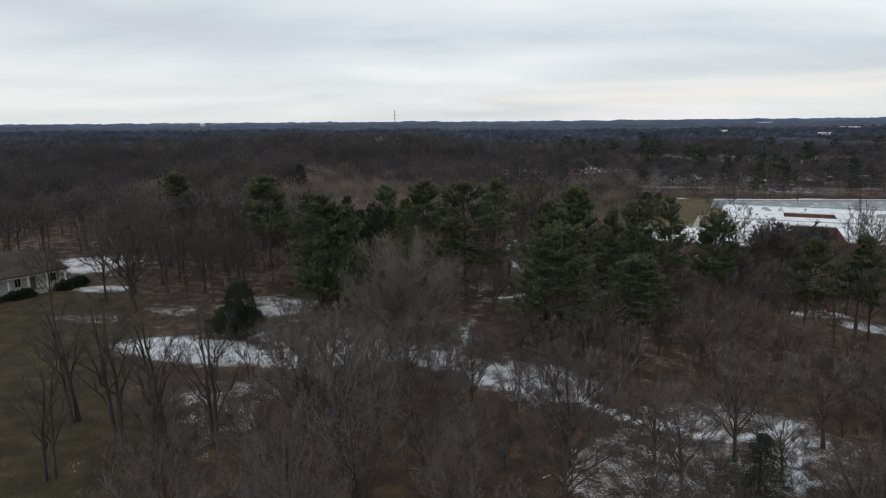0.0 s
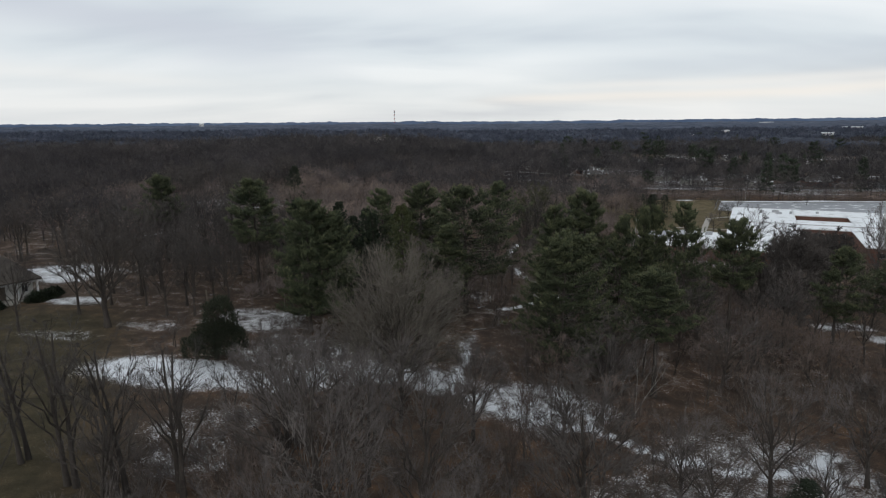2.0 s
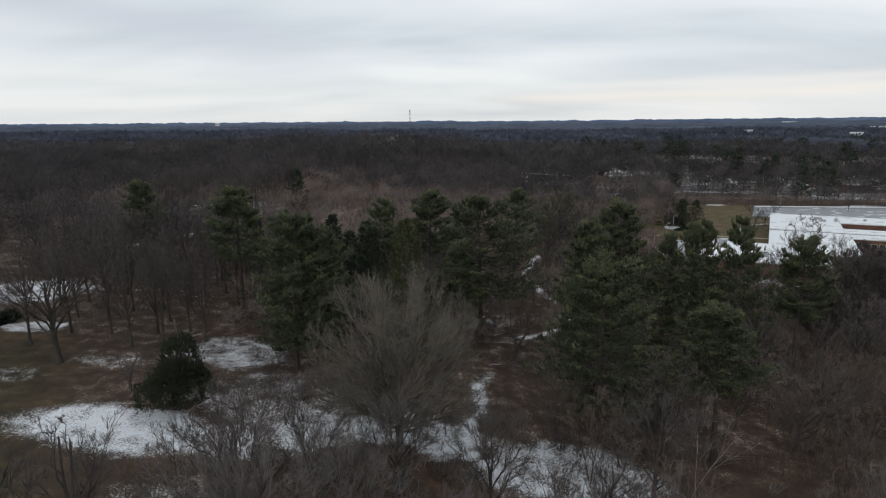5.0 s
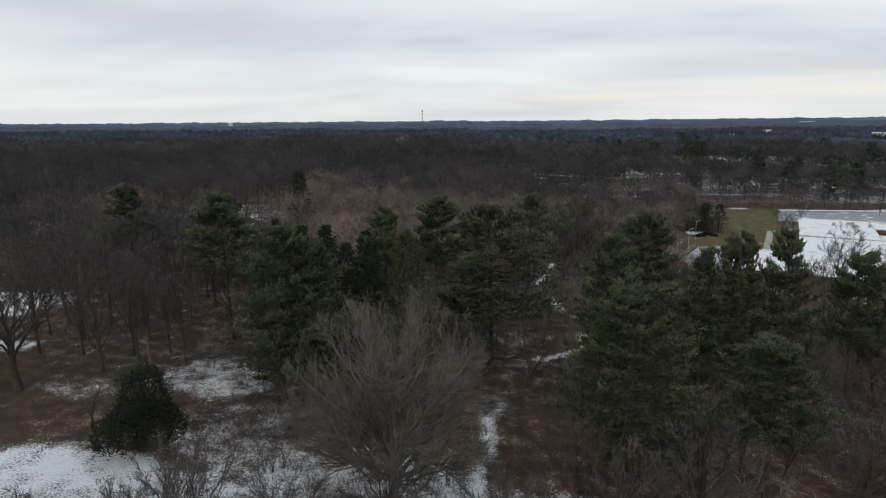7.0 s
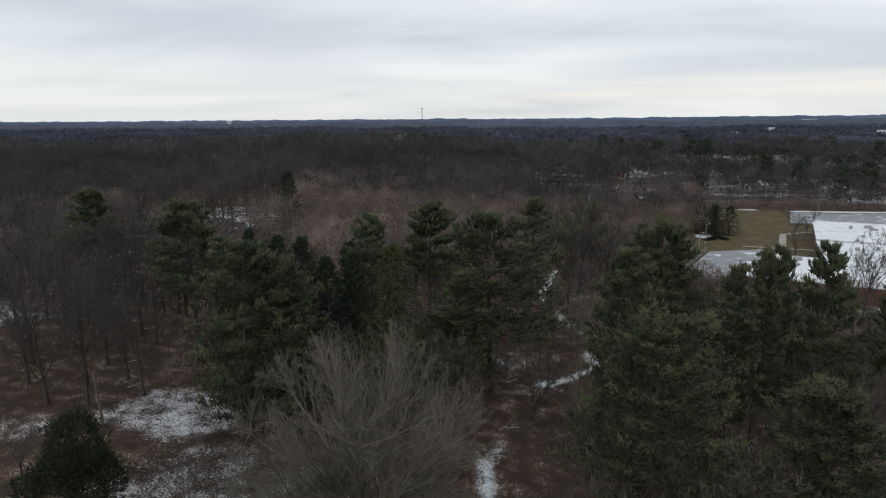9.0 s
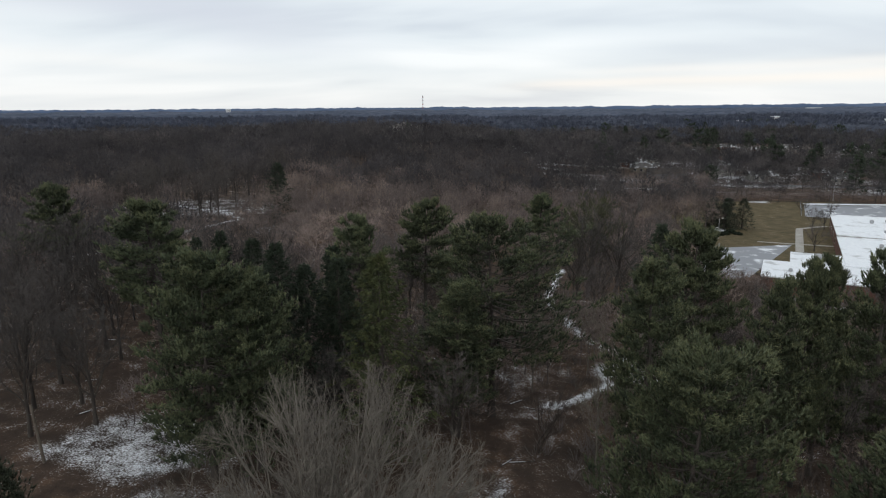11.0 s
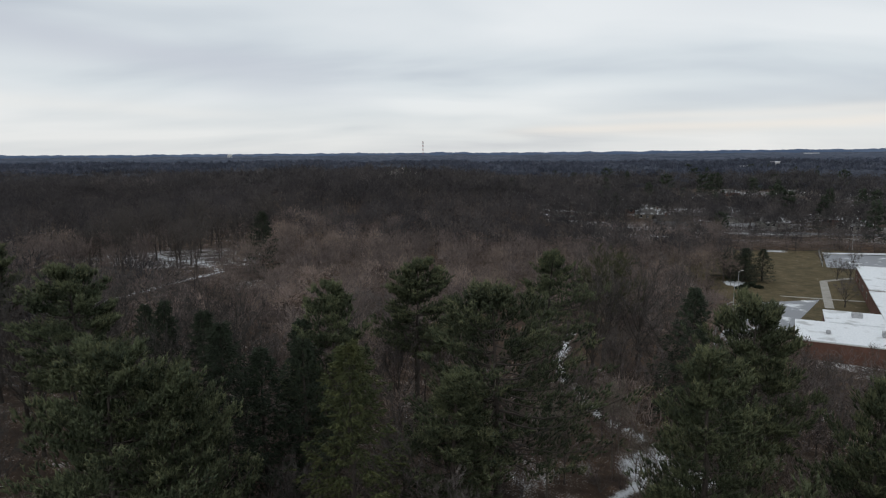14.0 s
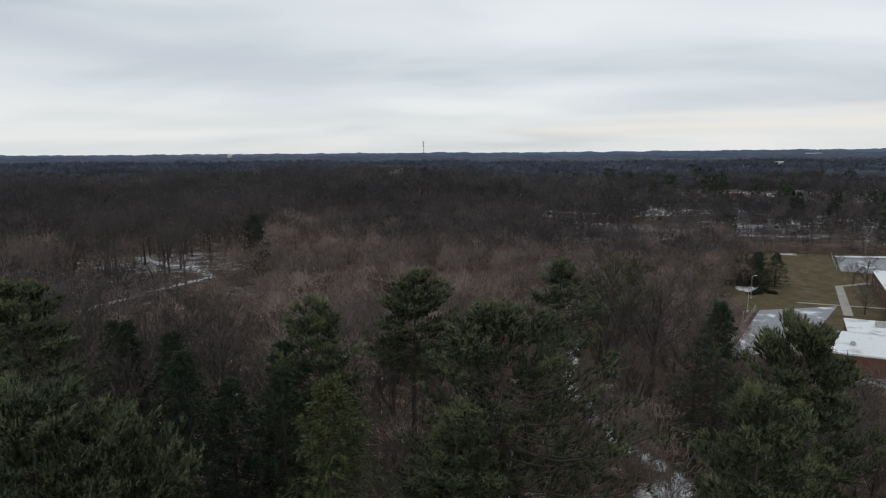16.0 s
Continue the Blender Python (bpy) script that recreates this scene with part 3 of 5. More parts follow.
def juniper_bush(label, seed, lobes, count):
    """A dense juniper: several rounded masses of upright sprays round one trunk. lobes: centre and half-sizes."""
    rng = np.random.default_rng(seed)
    root = thing("juniper", label, "conifer")
    P, A, T = [], [], []
    for cx, cy, cz, rx, rz in lobes:
        n = int(count * rx * rz)
        o = unit(rng.normal(0, 1, (n, 3)))
        o[:, 2] = np.where(o[:, 2] < -0.6, -o[:, 2], o[:, 2])
        lump = 1 + 0.13 * np.sin(5 * o[:, 0] + seed + 4 * o[:, 2]) * np.cos(4 * o[:, 1] - 3 * o[:, 2]) + 0.07 * np.sin(11 * o[:, 2] + 7 * o[:, 0])
        rho = rng.uniform(0.72, 1.0, n) * lump
        p = np.array([cx, cy, cz]) + o * rho[:, None] * np.array([rx, rx, rz])
        keep = p[:, 2] > 0.1
        # Upward-facing sprays are coloured lighter, as if lit from the sky.
        P.append(p[keep]); T.append((rng.uniform(0, 1, n) * np.clip(o[:, 2] * 0.6 + 0.5, 0, 1))[keep])
        A.append(unit(o * 0.6 + np.array([0, 0, 0.7]) + rng.normal(0, 0.3, (n, 3)))[keep])
    stem = np.array([[[0, 0, -0.3], [0.1, 0, 1.6], [0.3, 0.1, 3.6], [0.6, 0.0, 6.2]]])
    tips = np.concatenate(P)[::25]
    limb = np.stack([np.stack([np.zeros(len(tips)), np.zeros(len(tips)), tips[:, 2] * 0.6], -1), tips * np.array([0.6, 0.6, 0.85]), tips], 1)
    np_part("trunk", [tubes(stem, np.array([[0.24, 0.17, 0.1, 0.03]]), 7), tubes(limb, np.full((len(tips), 3), 0.04) * np.array([1, 0.7, 0.3]), 3)], BARK, root)
    soup, young = tufts(rng, np.concatenate(P), np.concatenate(A), np.concatenate(T), 0.36, 0.06, 8, (0.2, 0.035), 0.5)
    needle_crown(soup, young, CEDAR, root)
    return root


def dome_tree(label, seed, H, R, limbs, n2, n3, n4, trunk_r, mats):
    """A wide leafless tree that forks low into many rising limbs and ends in an even dome of fine twigs."""
    rng = np.random.default_rng(seed)
    root = thing("bare_tree", label, "tree")
    cen, rad = np.array([0, 0, 0.48 * H]), np.array([R, R, 0.52 * H])
    ph = rng.uniform(0, 6.28, 3)

    def room(p, d):
        """How far it is from p along d to the dome."""
        q, e = (p - cen) / rad, d / rad
        a, b, c = (e * e).sum(-1), (q * e).sum(-1), (q * q).sum(-1) - 1
        return np.where(c > 0, 0.0, (-b + np.sqrt(np.maximum(b * b - a * c, 0))) / a)

    z = np.linspace(0, 1, 6)
    tr = np.stack([0.25 * np.sin(3 * z) * z, 0.15 * np.cos(4 * z) * z, -0.3 + 0.30 * H * z], -1)
    rr = trunk_r * (1 - 0.5 * z); rr[0] *= 1.35
    soup = [tubes(tr[None], rr[None], 9)]
    k = np.arange(limbs)
    az = k * 2.39996 + rng.normal(0, 0.25, limbs)
    se = np.clip(-0.42 + 1.40 * (k + 0.5) / limbs, -0.4, 0.97)
    ce = np.sqrt(1 - se * se)
    tgt = cen + np.stack([ce * np.cos(az), ce * np.sin(az), se], -1) * rad * rng.uniform(0.82, 0.97, (limbs, 1)) * (1 + 0.05 * np.sin(3 * az + ph[0]))[:, None]
    uu = np.clip(0.38 + 0.62 * (k + 0.5) / limbs * rng.uniform(0.75, 1.0, limbs), 0, 1)
    st = np.stack([np.interp(uu, z, tr[:, i]) for i in range(3)], -1)
    dist = np.linalg.norm(tgt - st, axis=-1)[:, None]
    mid = st * 0.5 + tgt * 0.5 + np.array([0, 0, 0.05]) * dist * (0.2 + se)[:, None] + rng.normal(0, 0.075, (limbs, 3)) * dist
    sg = np.linspace(0, 1, 9)[None, :, None]
    lp = st[:, None] * (1 - sg) ** 2 + 2 * mid[:, None] * sg * (1 - sg) + tgt[:, None] * sg ** 2
    lp[:, 1:-1] += rng.normal(0, 0.012, (limbs, 7, 3)) * dist[:, None]
    lr = (trunk_r * rng.uniform(0.30, 0.46, limbs))[:, None] * np.linspace(1, 0.10, 9)[None] ** 0.9
    soup.append(tubes(lp, lr, 5))

    def grow(pts, rd, count, lo, spread, reach, share, segs, floor, lift):
        """Branches that rise and spread towards the dome."""
        n, kk, _ = pts.shape
        u = rng.uniform(lo, 1.0, (n, count)) * (kk - 1)
        i = np.minimum(u.astype(int), kk - 2); f = (u - i)[..., None]
        r = np.arange(n)[:, None]
        p = (pts[r, i] * (1 - f) + pts[r, i + 1] * f).reshape(-1, 3)
        tang = unit(pts[r, i + 1] - pts[r, i]).reshape(-1, 3)
        d = unit(tang + rng.normal(0, spread, p.shape) + 0.25 * unit(p - np.array([0, 0, 0.3 * H])) + np.array([0, 0, lift]))
        ln = np.minimum(room(p, d) * rng.uniform(0.6, 1.0, len(p)), reach * rng.uniform(0.55, 1.2, len(p))) + 0.12
        ss = np.linspace(0, 1, segs)[None, :, None]
        bend = rng.normal(0, 0.07, p.shape)
        bend[:, 2] += 0.12
        q = p[:, None] + d[:, None] * ln[:, None, None] * ss + bend[:, None] * ln[:, None, None] * ss ** 2
        r0 = np.maximum((rd[r, i] * (1 - f[..., 0]) + rd[r, i + 1] * f[..., 0]).ravel() * share, floor)
        return q, r0[:, None] * np.linspace(1, 0.4, segs)[None]

    p2, r2 = grow(lp, lr, n2, 0.18, 0.50, 4.6, 0.62, 5, 0.022, 0.05)
    soup.append(tubes(p2, r2, 3))
    p3, r3 = grow(p2, r2, n3, 0.15, 0.60, 2.0, 0.7, 3, 0.012, 0.02)
    fine = [tubes(p3, r3, 3)]
    p4, r4 = grow(p3, r3, n4, 0.1, 0.75, 0.9, 0.8, 2, 0.010, 0.02)
    d4 = unit(p4[:, 1] - p4[:, 0])
    fine.append(blades(p4[:, 0], d4, unit(np.cross(d4, rng.normal(0, 1, d4.shape))), np.linalg.norm(p4[:, 1] - p4[:, 0], axis=-1), np.full(len(p4), 0.026)))
    np_part("trunk", soup, mats[0], root)
    np_part("crown", fine, mats[1], root)
    return root


def place(ob, x, y, scale=1.0, turn=0.0, z=None, lean=(0.0, 0.0), tall=1.0):
    m = pose(x, y, height(x, y) if z is None else z, lean[0], lean[1], turn) @ Matrix.Diagonal((scale, scale, scale * tall, 1))
    return copy_thing(ob, m)


def discard(ob):
    for o in (*ob.children_recursive, ob):
        bpy.data.objects.remove(o)


# ---- the lie of the land ----
def height(x, y):
    near = -0.8 - 4.6 * math.tanh((x + 5) / 50)
    r = math.hypot(x, y)
    far = 34.0 * max(0.0, min(1.0, (r - 700) / 3900)) ** 0.9
    hill = 9.0 * math.exp(-((x + 70) / 190) ** 2 - ((y - 480) / 150) ** 2)
    fade = max(0.0, min(1.0, (r - 250) / 400))
    return near * (1 - 0.55 * fade) + far + hill


def to_line(x, y, line):
    """Distance from a point to a polyline."""
    best = 1e9
    for (x0, y0), (x1, y1) in zip(line, line[1:]):
        dx, dy = x1 - x0, y1 - y0
        u = max(0.0, min(1.0, ((x - x0) * dx + (y - y0) * dy) / (dx * dx + dy * dy)))
        best = min(best, math.hypot(x - x0 - u * dx, y - y0 - u * dy))
    return best


TRAILS = [
    [(4.5, 112), (3.5, 100), (1.5, 90), (7, 84), (13, 81), (19, 80), (26, 74), (35, 71), (45, 76)],
    [(1.5, 90), (-6, 91.5), (-14, 91), (-24, 88)],
    [(11, 130), (15, 132), (20, 137), (27, 147), (22, 155), (19, 164), (17, 178), (23, 202)],
    [(-84, 186), (-76, 203), (-71, 220), (-64.5, 236), (-74, 247), (-86, 252), (-98, 262)],
    [(37, 60), (40, 66), (44, 76)],
    [(110, 320), (133, 315), (150, 317), (200, 312)],
]
# snow: x, y, half-width, half-depth, amount
SNOW = [(-37, 88.5, 12.5, 5.2, 0.71), (-82, 142, 12, 10, 0.63), (-66, 121, 5, 3, 0.60), (-59, 102, 6, 2.2, 0.50), (-46, 107.5, 7, 2, 0.50),
        (-31, 113, 9, 7, 0.58), (-9, 92, 15, 6, 0.62), (12, 86, 10, 8, 0.61), (-22, 99, 12, 8, 0.52), (36, 70, 15, 13, 0.505), (24.5, 143, 4.5, 5, 0.72),
        (88, 190, 26, 20, 0.50), (-84, 256, 28, 18, 0.52), (-50, 222, 8, 6, 0.50), (-26, 72, 7, 10, 0.49), (22, 62, 10, 9, 0.50),
        (80, 259, 3.5, 4.5, 0.9), (-27, 88, 8, 4, 0.68), (9, 136, 8, 14, 0.44), (76, 125, 6, 3.5, 0.57), (82, 117, 5, 4, 0.57)]


def snow_amount(x, y):
    s = (0.40 if 92 < y < 180 and -100 < x < 60 else 0.34) if lawn_amount(x, y) < 0.3 else 0.24
    wx, wy = 3.2 * noise.noise((x / 7, y / 7, 0.5)), 2.4 * noise.noise((x / 7, y / 7, 7.5))
    for cx, cy, a, b, k in SNOW:
        d = ((x + wx - cx) / a) ** 2 + ((y + wy - cy) / b) ** 2
        s = max(s, 0.30 + (k - 0.30) * max(0.0, min(1.0, 1.3 * (1.35 - d))))
    bed = ((x + 0.4 * wx + 7.5) / 14.5) ** 2 + ((y + 0.4 * wy - 71) / 18.5) ** 2
    if bed < 1.0 and s > 0.30:
        s = max(0.27, s - 6.0 * (1.0 - bed))
    for line in TRAILS:
        if min(abs(x - q[0]) + abs(y - q[1]) for q in line) < 40:
            d = to_line(x + 0.16 * wx, y + 0.16 * wy, line)
            s = max(s, 0.80 - max(0.0, d - 0.2) * (0.36 if line is TRAILS[3] else 0.52))
    if y > 336 and x > 40:
        s = max(s, 0.46 + 0.36 * noise.noise((x / 55, y / 11, 3.0)))
    if x < -60 and 140 < y < 330:
        s = max(s, 0.41)
    return s


def lawn_amount(x, y):
    yard = 0.75 * min(1.0, max(0.0, (-26 - x - 0.45 * (y - 62)) / 12)) * min(1.0, max(0.0, (124 - y) / 14))
    field = 0.0
    if 70 < x < 150 and 200 < y < 321:
        field = 1.0
    return max(yard, field)


def spacing(start, stops):
    out = [start]
    for end, step in stops:
        while out[-1] < end - step * 0.5:
            out.append(out[-1] + step)
    return np.array(out)


def build_ground():
    xs = spacing(-4800, [(-1000, 380), (-300, 70), (-120, 12), (-100, 4), (100, 1.4), (180, 4), (320, 14), (1000, 70), (4800, 380)])
    ys = spacing(-600, [(0, 60), (30, 6), (170, 1.4), (266, 2), (340, 4), (520, 7), (1200, 70), (4800, 360)])
    nx, ny = len(xs), len(ys)
    co = np.array([(x, y, height(x, y)) for y in ys for x in xs])
    idx = np.arange(nx * ny).reshape(ny, nx)
    a, b, c, d = idx[:-1, :-1].ravel(), idx[:-1, 1:].ravel(), idx[1:, 1:].ravel(), idx[1:, :-1].ravel()
    me = fast_mesh("ground", co, np.concatenate([np.stack([a, b, c], -1), np.stack([a, c, d], -1)]))
    for name, fn in (("snow", snow_amount), ("lawn", lawn_amount)):
        at = me.attributes.new(name, 'FLOAT', 'POINT')
        at.data.foreach_set("value", np.array([fn(x, y) if abs(x) < 400 and -50 < y < 700 else 0.3 * (name == "snow") for x, y, _ in co], np.float32))
    me.polygons.foreach_set("use_smooth", np.ones(len(me.polygons), bool))
    m, nt, b = material("winter_ground", 0.95, spec=0.15)
    att_s, att_l = nt.nodes.new("ShaderNodeAttribute"), nt.nodes.new("ShaderNodeAttribute")
    att_s.attribute_name, att_l.attribute_name = "snow", "lawn"
    big, mid, fine = noise_tex(nt, 0.05, 3), noise_tex(nt, 0.35, 6, 0.62), noise_tex(nt, 5.5, 5, 0.7)
    litter = ramp_of(nt, mid.outputs[0], [(0.3, (0.042, 0.031, 0.025)), (0.48, (0.080, 0.056, 0.042)), (0.66, (0.142, 0.086, 0.053))])
    litter = mixed(nt, ramp_of(nt, big.outputs[0], [(0.42, (0, 0, 0)), (0.66, (0.65, 0.65, 0.65))]), litter, (0.064, 0.05, 0.041))
    lawn = ramp_of(nt, mid.outputs[0], [(0.3, (0.07, 0.06, 0.032)), (0.5, (0.115, 0.094, 0.052)), (0.7, (0.165, 0.125, 0.074))])
    yard = ramp_of(nt, mid.outputs[0], [(0.3, (0.034, 0.030, 0.018)), (0.5, (0.058, 0.049, 0.029)), (0.7, (0.096, 0.074, 0.044))])
    grass = mixed(nt, arith(nt, 'GREATER_THAN', att_l.outputs["Fac"], 0.8), yard, lawn)
    soil = mixed(nt, arith(nt, 'MULTIPLY', att_l.outputs["Fac"], 1.33, clamp=True), litter, grass)
    soil = mixed(nt, 0.6, soil, ramp_of(nt, fine.outputs[0], [(0.3, (0.4, 0.4, 0.4)), (0.7, (1.15, 1.1, 1.05))]), 'MULTIPLY')
    white = ramp_of(nt, fine.outputs[0], [(0.3, (0.58, 0.61, 0.65)), (0.7, (0.80, 0.82, 0.85))])
    grain = arith(nt, 'ADD', arith(nt, 'MULTIPLY', mid.outputs[0], 0.40), arith(nt, 'MULTIPLY', fine.outputs[0], 0.60))
    wide = arith(nt, 'SUBTRACT', arith(nt, 'MULTIPLY', grain, 1.7), 0.35)
    over = arith(nt, 'SUBTRACT', arith(nt, 'ADD', wide, att_s.outputs["Fac"]), 1.0)
    mask = arith(nt, 'MULTIPLY', over, 5.0, clamp=True)
    nt.links.new(mixed(nt, mask, soil, white), b.inputs["Base Color"])
    bumped(nt, b, grain, 0.6, 0.3)
    me.materials.append(m)
    tagged(new("ground", me), "rolling winter ground with leaf litter, dull grass and thin snow", "ground", kind="structure")


build_ground()


# ---- distant woods ----
def far_ring(name, label, r0, r1, rows, cols, canopy, mat, seed, kind, rough=5.0):
    rng = np.random.default_rng(seed)
    rr = r0 * (r1 / r0) ** np.linspace(0, 1, rows)
    aa = np.radians(np.linspace(-46, 46, cols))
    A, Rr = np.meshgrid(aa, rr)
    Rr = Rr * (1 + rng.uniform(-0.3, 0.3, Rr.shape) * (r1 / r0) ** (1 / rows) * 0.01)
    X, Y = Rr * np.sin(A), Rr * np.cos(A)
    Z = np.array([height(x, y) for x, y in zip(X.ravel(), Y.ravel())]).reshape(X.shape)
    lump = np.array([noise.noise((x / 90, y / 160, 2.0)) for x, y in zip(X.ravel(), Y.ravel())]).reshape(X.shape)
    Z = Z + canopy + lump * rough + rng.uniform(-1, 1, X.shape) * 3.4
    Z[0] -= canopy + 6
    idx = np.arange(rows * cols).reshape(rows, cols)
    a, b, c, d = idx[:-1, :-1].ravel(), idx[:-1, 1:].ravel(), idx[1:, 1:].ravel(), idx[1:, :-1].ravel()
    me = fast_mesh(name, np.stack([X, Y, Z], -1).reshape(-1, 3), np.concatenate([np.stack([a, b, c], -1), np.stack([a, c, d], -1)]))
    me.materials.append(mat)
    tagged(new(name, me), label, "woodland", kind=kind)


# Canopy colours turn bluer ring by ring, with distance haze mixed in.
WOODS_HAZED = two_tone("hazed_far_canopy", (0.024, 0.030, 0.045), (0.070, 0.080, 0.108), 0.014, 0.95, 0.12)
WOODS_HAZED_FAR = two_tone("hazed_distant_canopy", (0.032, 0.044, 0.072), (0.084, 0.100, 0.142), 0.007, 0.95, 0.05)


# Air haze painted on the ridge: blue base colour, lifted by weak emission.
def haze_glow_backdrop():
    m, nt, b = material("hazed_horizon_backdrop", 1.0, spec=0.0)
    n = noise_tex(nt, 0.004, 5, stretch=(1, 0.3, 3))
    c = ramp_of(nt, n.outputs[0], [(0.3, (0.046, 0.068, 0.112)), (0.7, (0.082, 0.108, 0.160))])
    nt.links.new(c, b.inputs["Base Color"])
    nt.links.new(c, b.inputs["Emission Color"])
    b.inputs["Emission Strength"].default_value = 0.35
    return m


RIDGE_HAZE = haze_glow_backdrop()
far_ring("far_woods", "bare woods over flat land, tinted blue by painted haze", 770, 1500, 110, 330, 10, WOODS_HAZED, 3, "stuff")
far_ring("backdrop_woods", "woods in the distance, hazed to slate blue", 1450, 2900, 80, 300, 13, WOODS_HAZED_FAR, 4, "structure")
far_ring("backdrop_ridge", "wooded ridge along the horizon in painted blue haze", 2850, 4700, 60, 420, 13, RIDGE_HAZE, 5, "structure", 11.0)


# ---- stretches of woodland ----
def wood_patch(name, label, seed, size, count, hmin, hmax, limbs, twigs, mats_, tw_len, tw_w, spread=0.20):
    """A stretch of leafless woodland, as one mass of trunks, limbs and twigs."""
    rng = np.random.default_rng(seed)
    n = int(math.sqrt(count))
    gx, gy = np.meshgrid(np.arange(n), np.arange(n))
    c = n * n
    xy = (np.stack([gx.ravel(), gy.ravel()], -1) + 0.5 + rng.uniform(-0.45, 0.45, (c, 2))) / n * size - size / 2
    H = rng.uniform(hmin, hmax, c)
    base = np.concatenate([xy, np.full((c, 1), -1.0)], 1)
    lean = rng.normal(0, 0.06, (c, 3)); lean[:, 2] = 1
    tr = base[:, None] + lean[:, None] * (H * 0.75)[:, None, None] * np.linspace(0, 1, 2)[None, :, None]
    trr = (H * 0.0075)[:, None] * np.array([1.2, 0.3])[None]
    soup = [tubes(tr, trr, 3)]
    crown_r = spread * H * rng.uniform(0.8, 1.2, c)
    cen = base + lean * (H * 0.66)[:, None]
    u = rng.uniform(0.4, 0.95, (c, limbs))
    st = tr[:, :1] + (tr[:, 1:2] - tr[:, :1]) * u[..., None]
    az = rng.uniform(0, 6.28, (c, limbs))
    el = rng.uniform(0.2, 1.2, (c, limbs))
    d = np.stack([np.cos(el) * np.cos(az), np.cos(el) * np.sin(az), np.sin(el)], -1)
    L = crown_r[:, None] * rng.uniform(0.8, 1.25, (c, limbs))
    soup.append(spikes(st.reshape(-1, 3), d.reshape(-1, 3), L.ravel(), np.repeat(H * 0.0038, limbs)))
    out = unit(rng.normal(0, 1, (c, twigs, 3)))
    out[..., 2] = np.where(out[..., 2] < -0.45, -out[..., 2], out[..., 2])
    rho = rng.uniform(0.45, 1.0, (c, twigs)) * (1 + 0.12 * np.sin(5 * out[..., 0] + 3 * out[..., 2]))
    radii = np.stack([crown_r, crown_r, H * 0.32], -1)[:, None]
    p = cen[:, None] + out * rho[..., None] * radii
    td = unit(out * 0.75 + rng.normal(0, 0.42, (c, twigs, 3)) + np.array([0, 0, 0.45])).reshape(-1, 3)
    side = unit(np.cross(td, rng.normal(0, 1, td.shape)))
    m = len(td)
    p = p.reshape(-1, 3) - td * tw_len * 0.6
    soup.append(blades(p, td, side, rng.uniform(0.6, 1.3, m) * tw_len, np.full(m, tw_w)))
    vs, ts, b = [], [], 0
    for v, t in soup:
        vs.append(v); ts.append(t + b); b += len(v)
    me = fast_mesh(name, np.concatenate(vs), np.concatenate(ts))
    tone = rng.uniform(0, 1, c)
    at = me.attributes.new("tree", 'FLOAT', 'POINT')
    at.data.foreach_set("value", np.concatenate([np.repeat(tone, 6) * 0.5, np.repeat(tone, limbs * 4) * 0.6, np.repeat(tone, twigs * 3)]).astype(np.float32))
    me.materials.append(mats_)
    ob = tagged(new(name, me), label, "woodland", kind="stuff")
    return ob


# Bare twigs tinted slate blue, so the colour carries the haze.
HAZED_TWIG = two_tone("hazed_woodland_canopy", (0.050, 0.062, 0.092), (0.098, 0.114, 0.155), 0.05, 0.95, 0.3, 0, 0.22)
tint_by_tree(HAZED_TWIG, (0.75, 0.77, 0.82), (1.3, 1.25, 1.2))


def school_ground(x, y):
    return (48 < x < 330 and 180 < y < 336 and x > 54 + max(0, y - 200) * 0.43) or (x > 62 and 168 < y <= 190)


def before_yard(x, y):
    """The open strip between the wood and the schoolyard."""
    return 152 < y < 240 and 0.40 < x / (y - 78) < 0.62


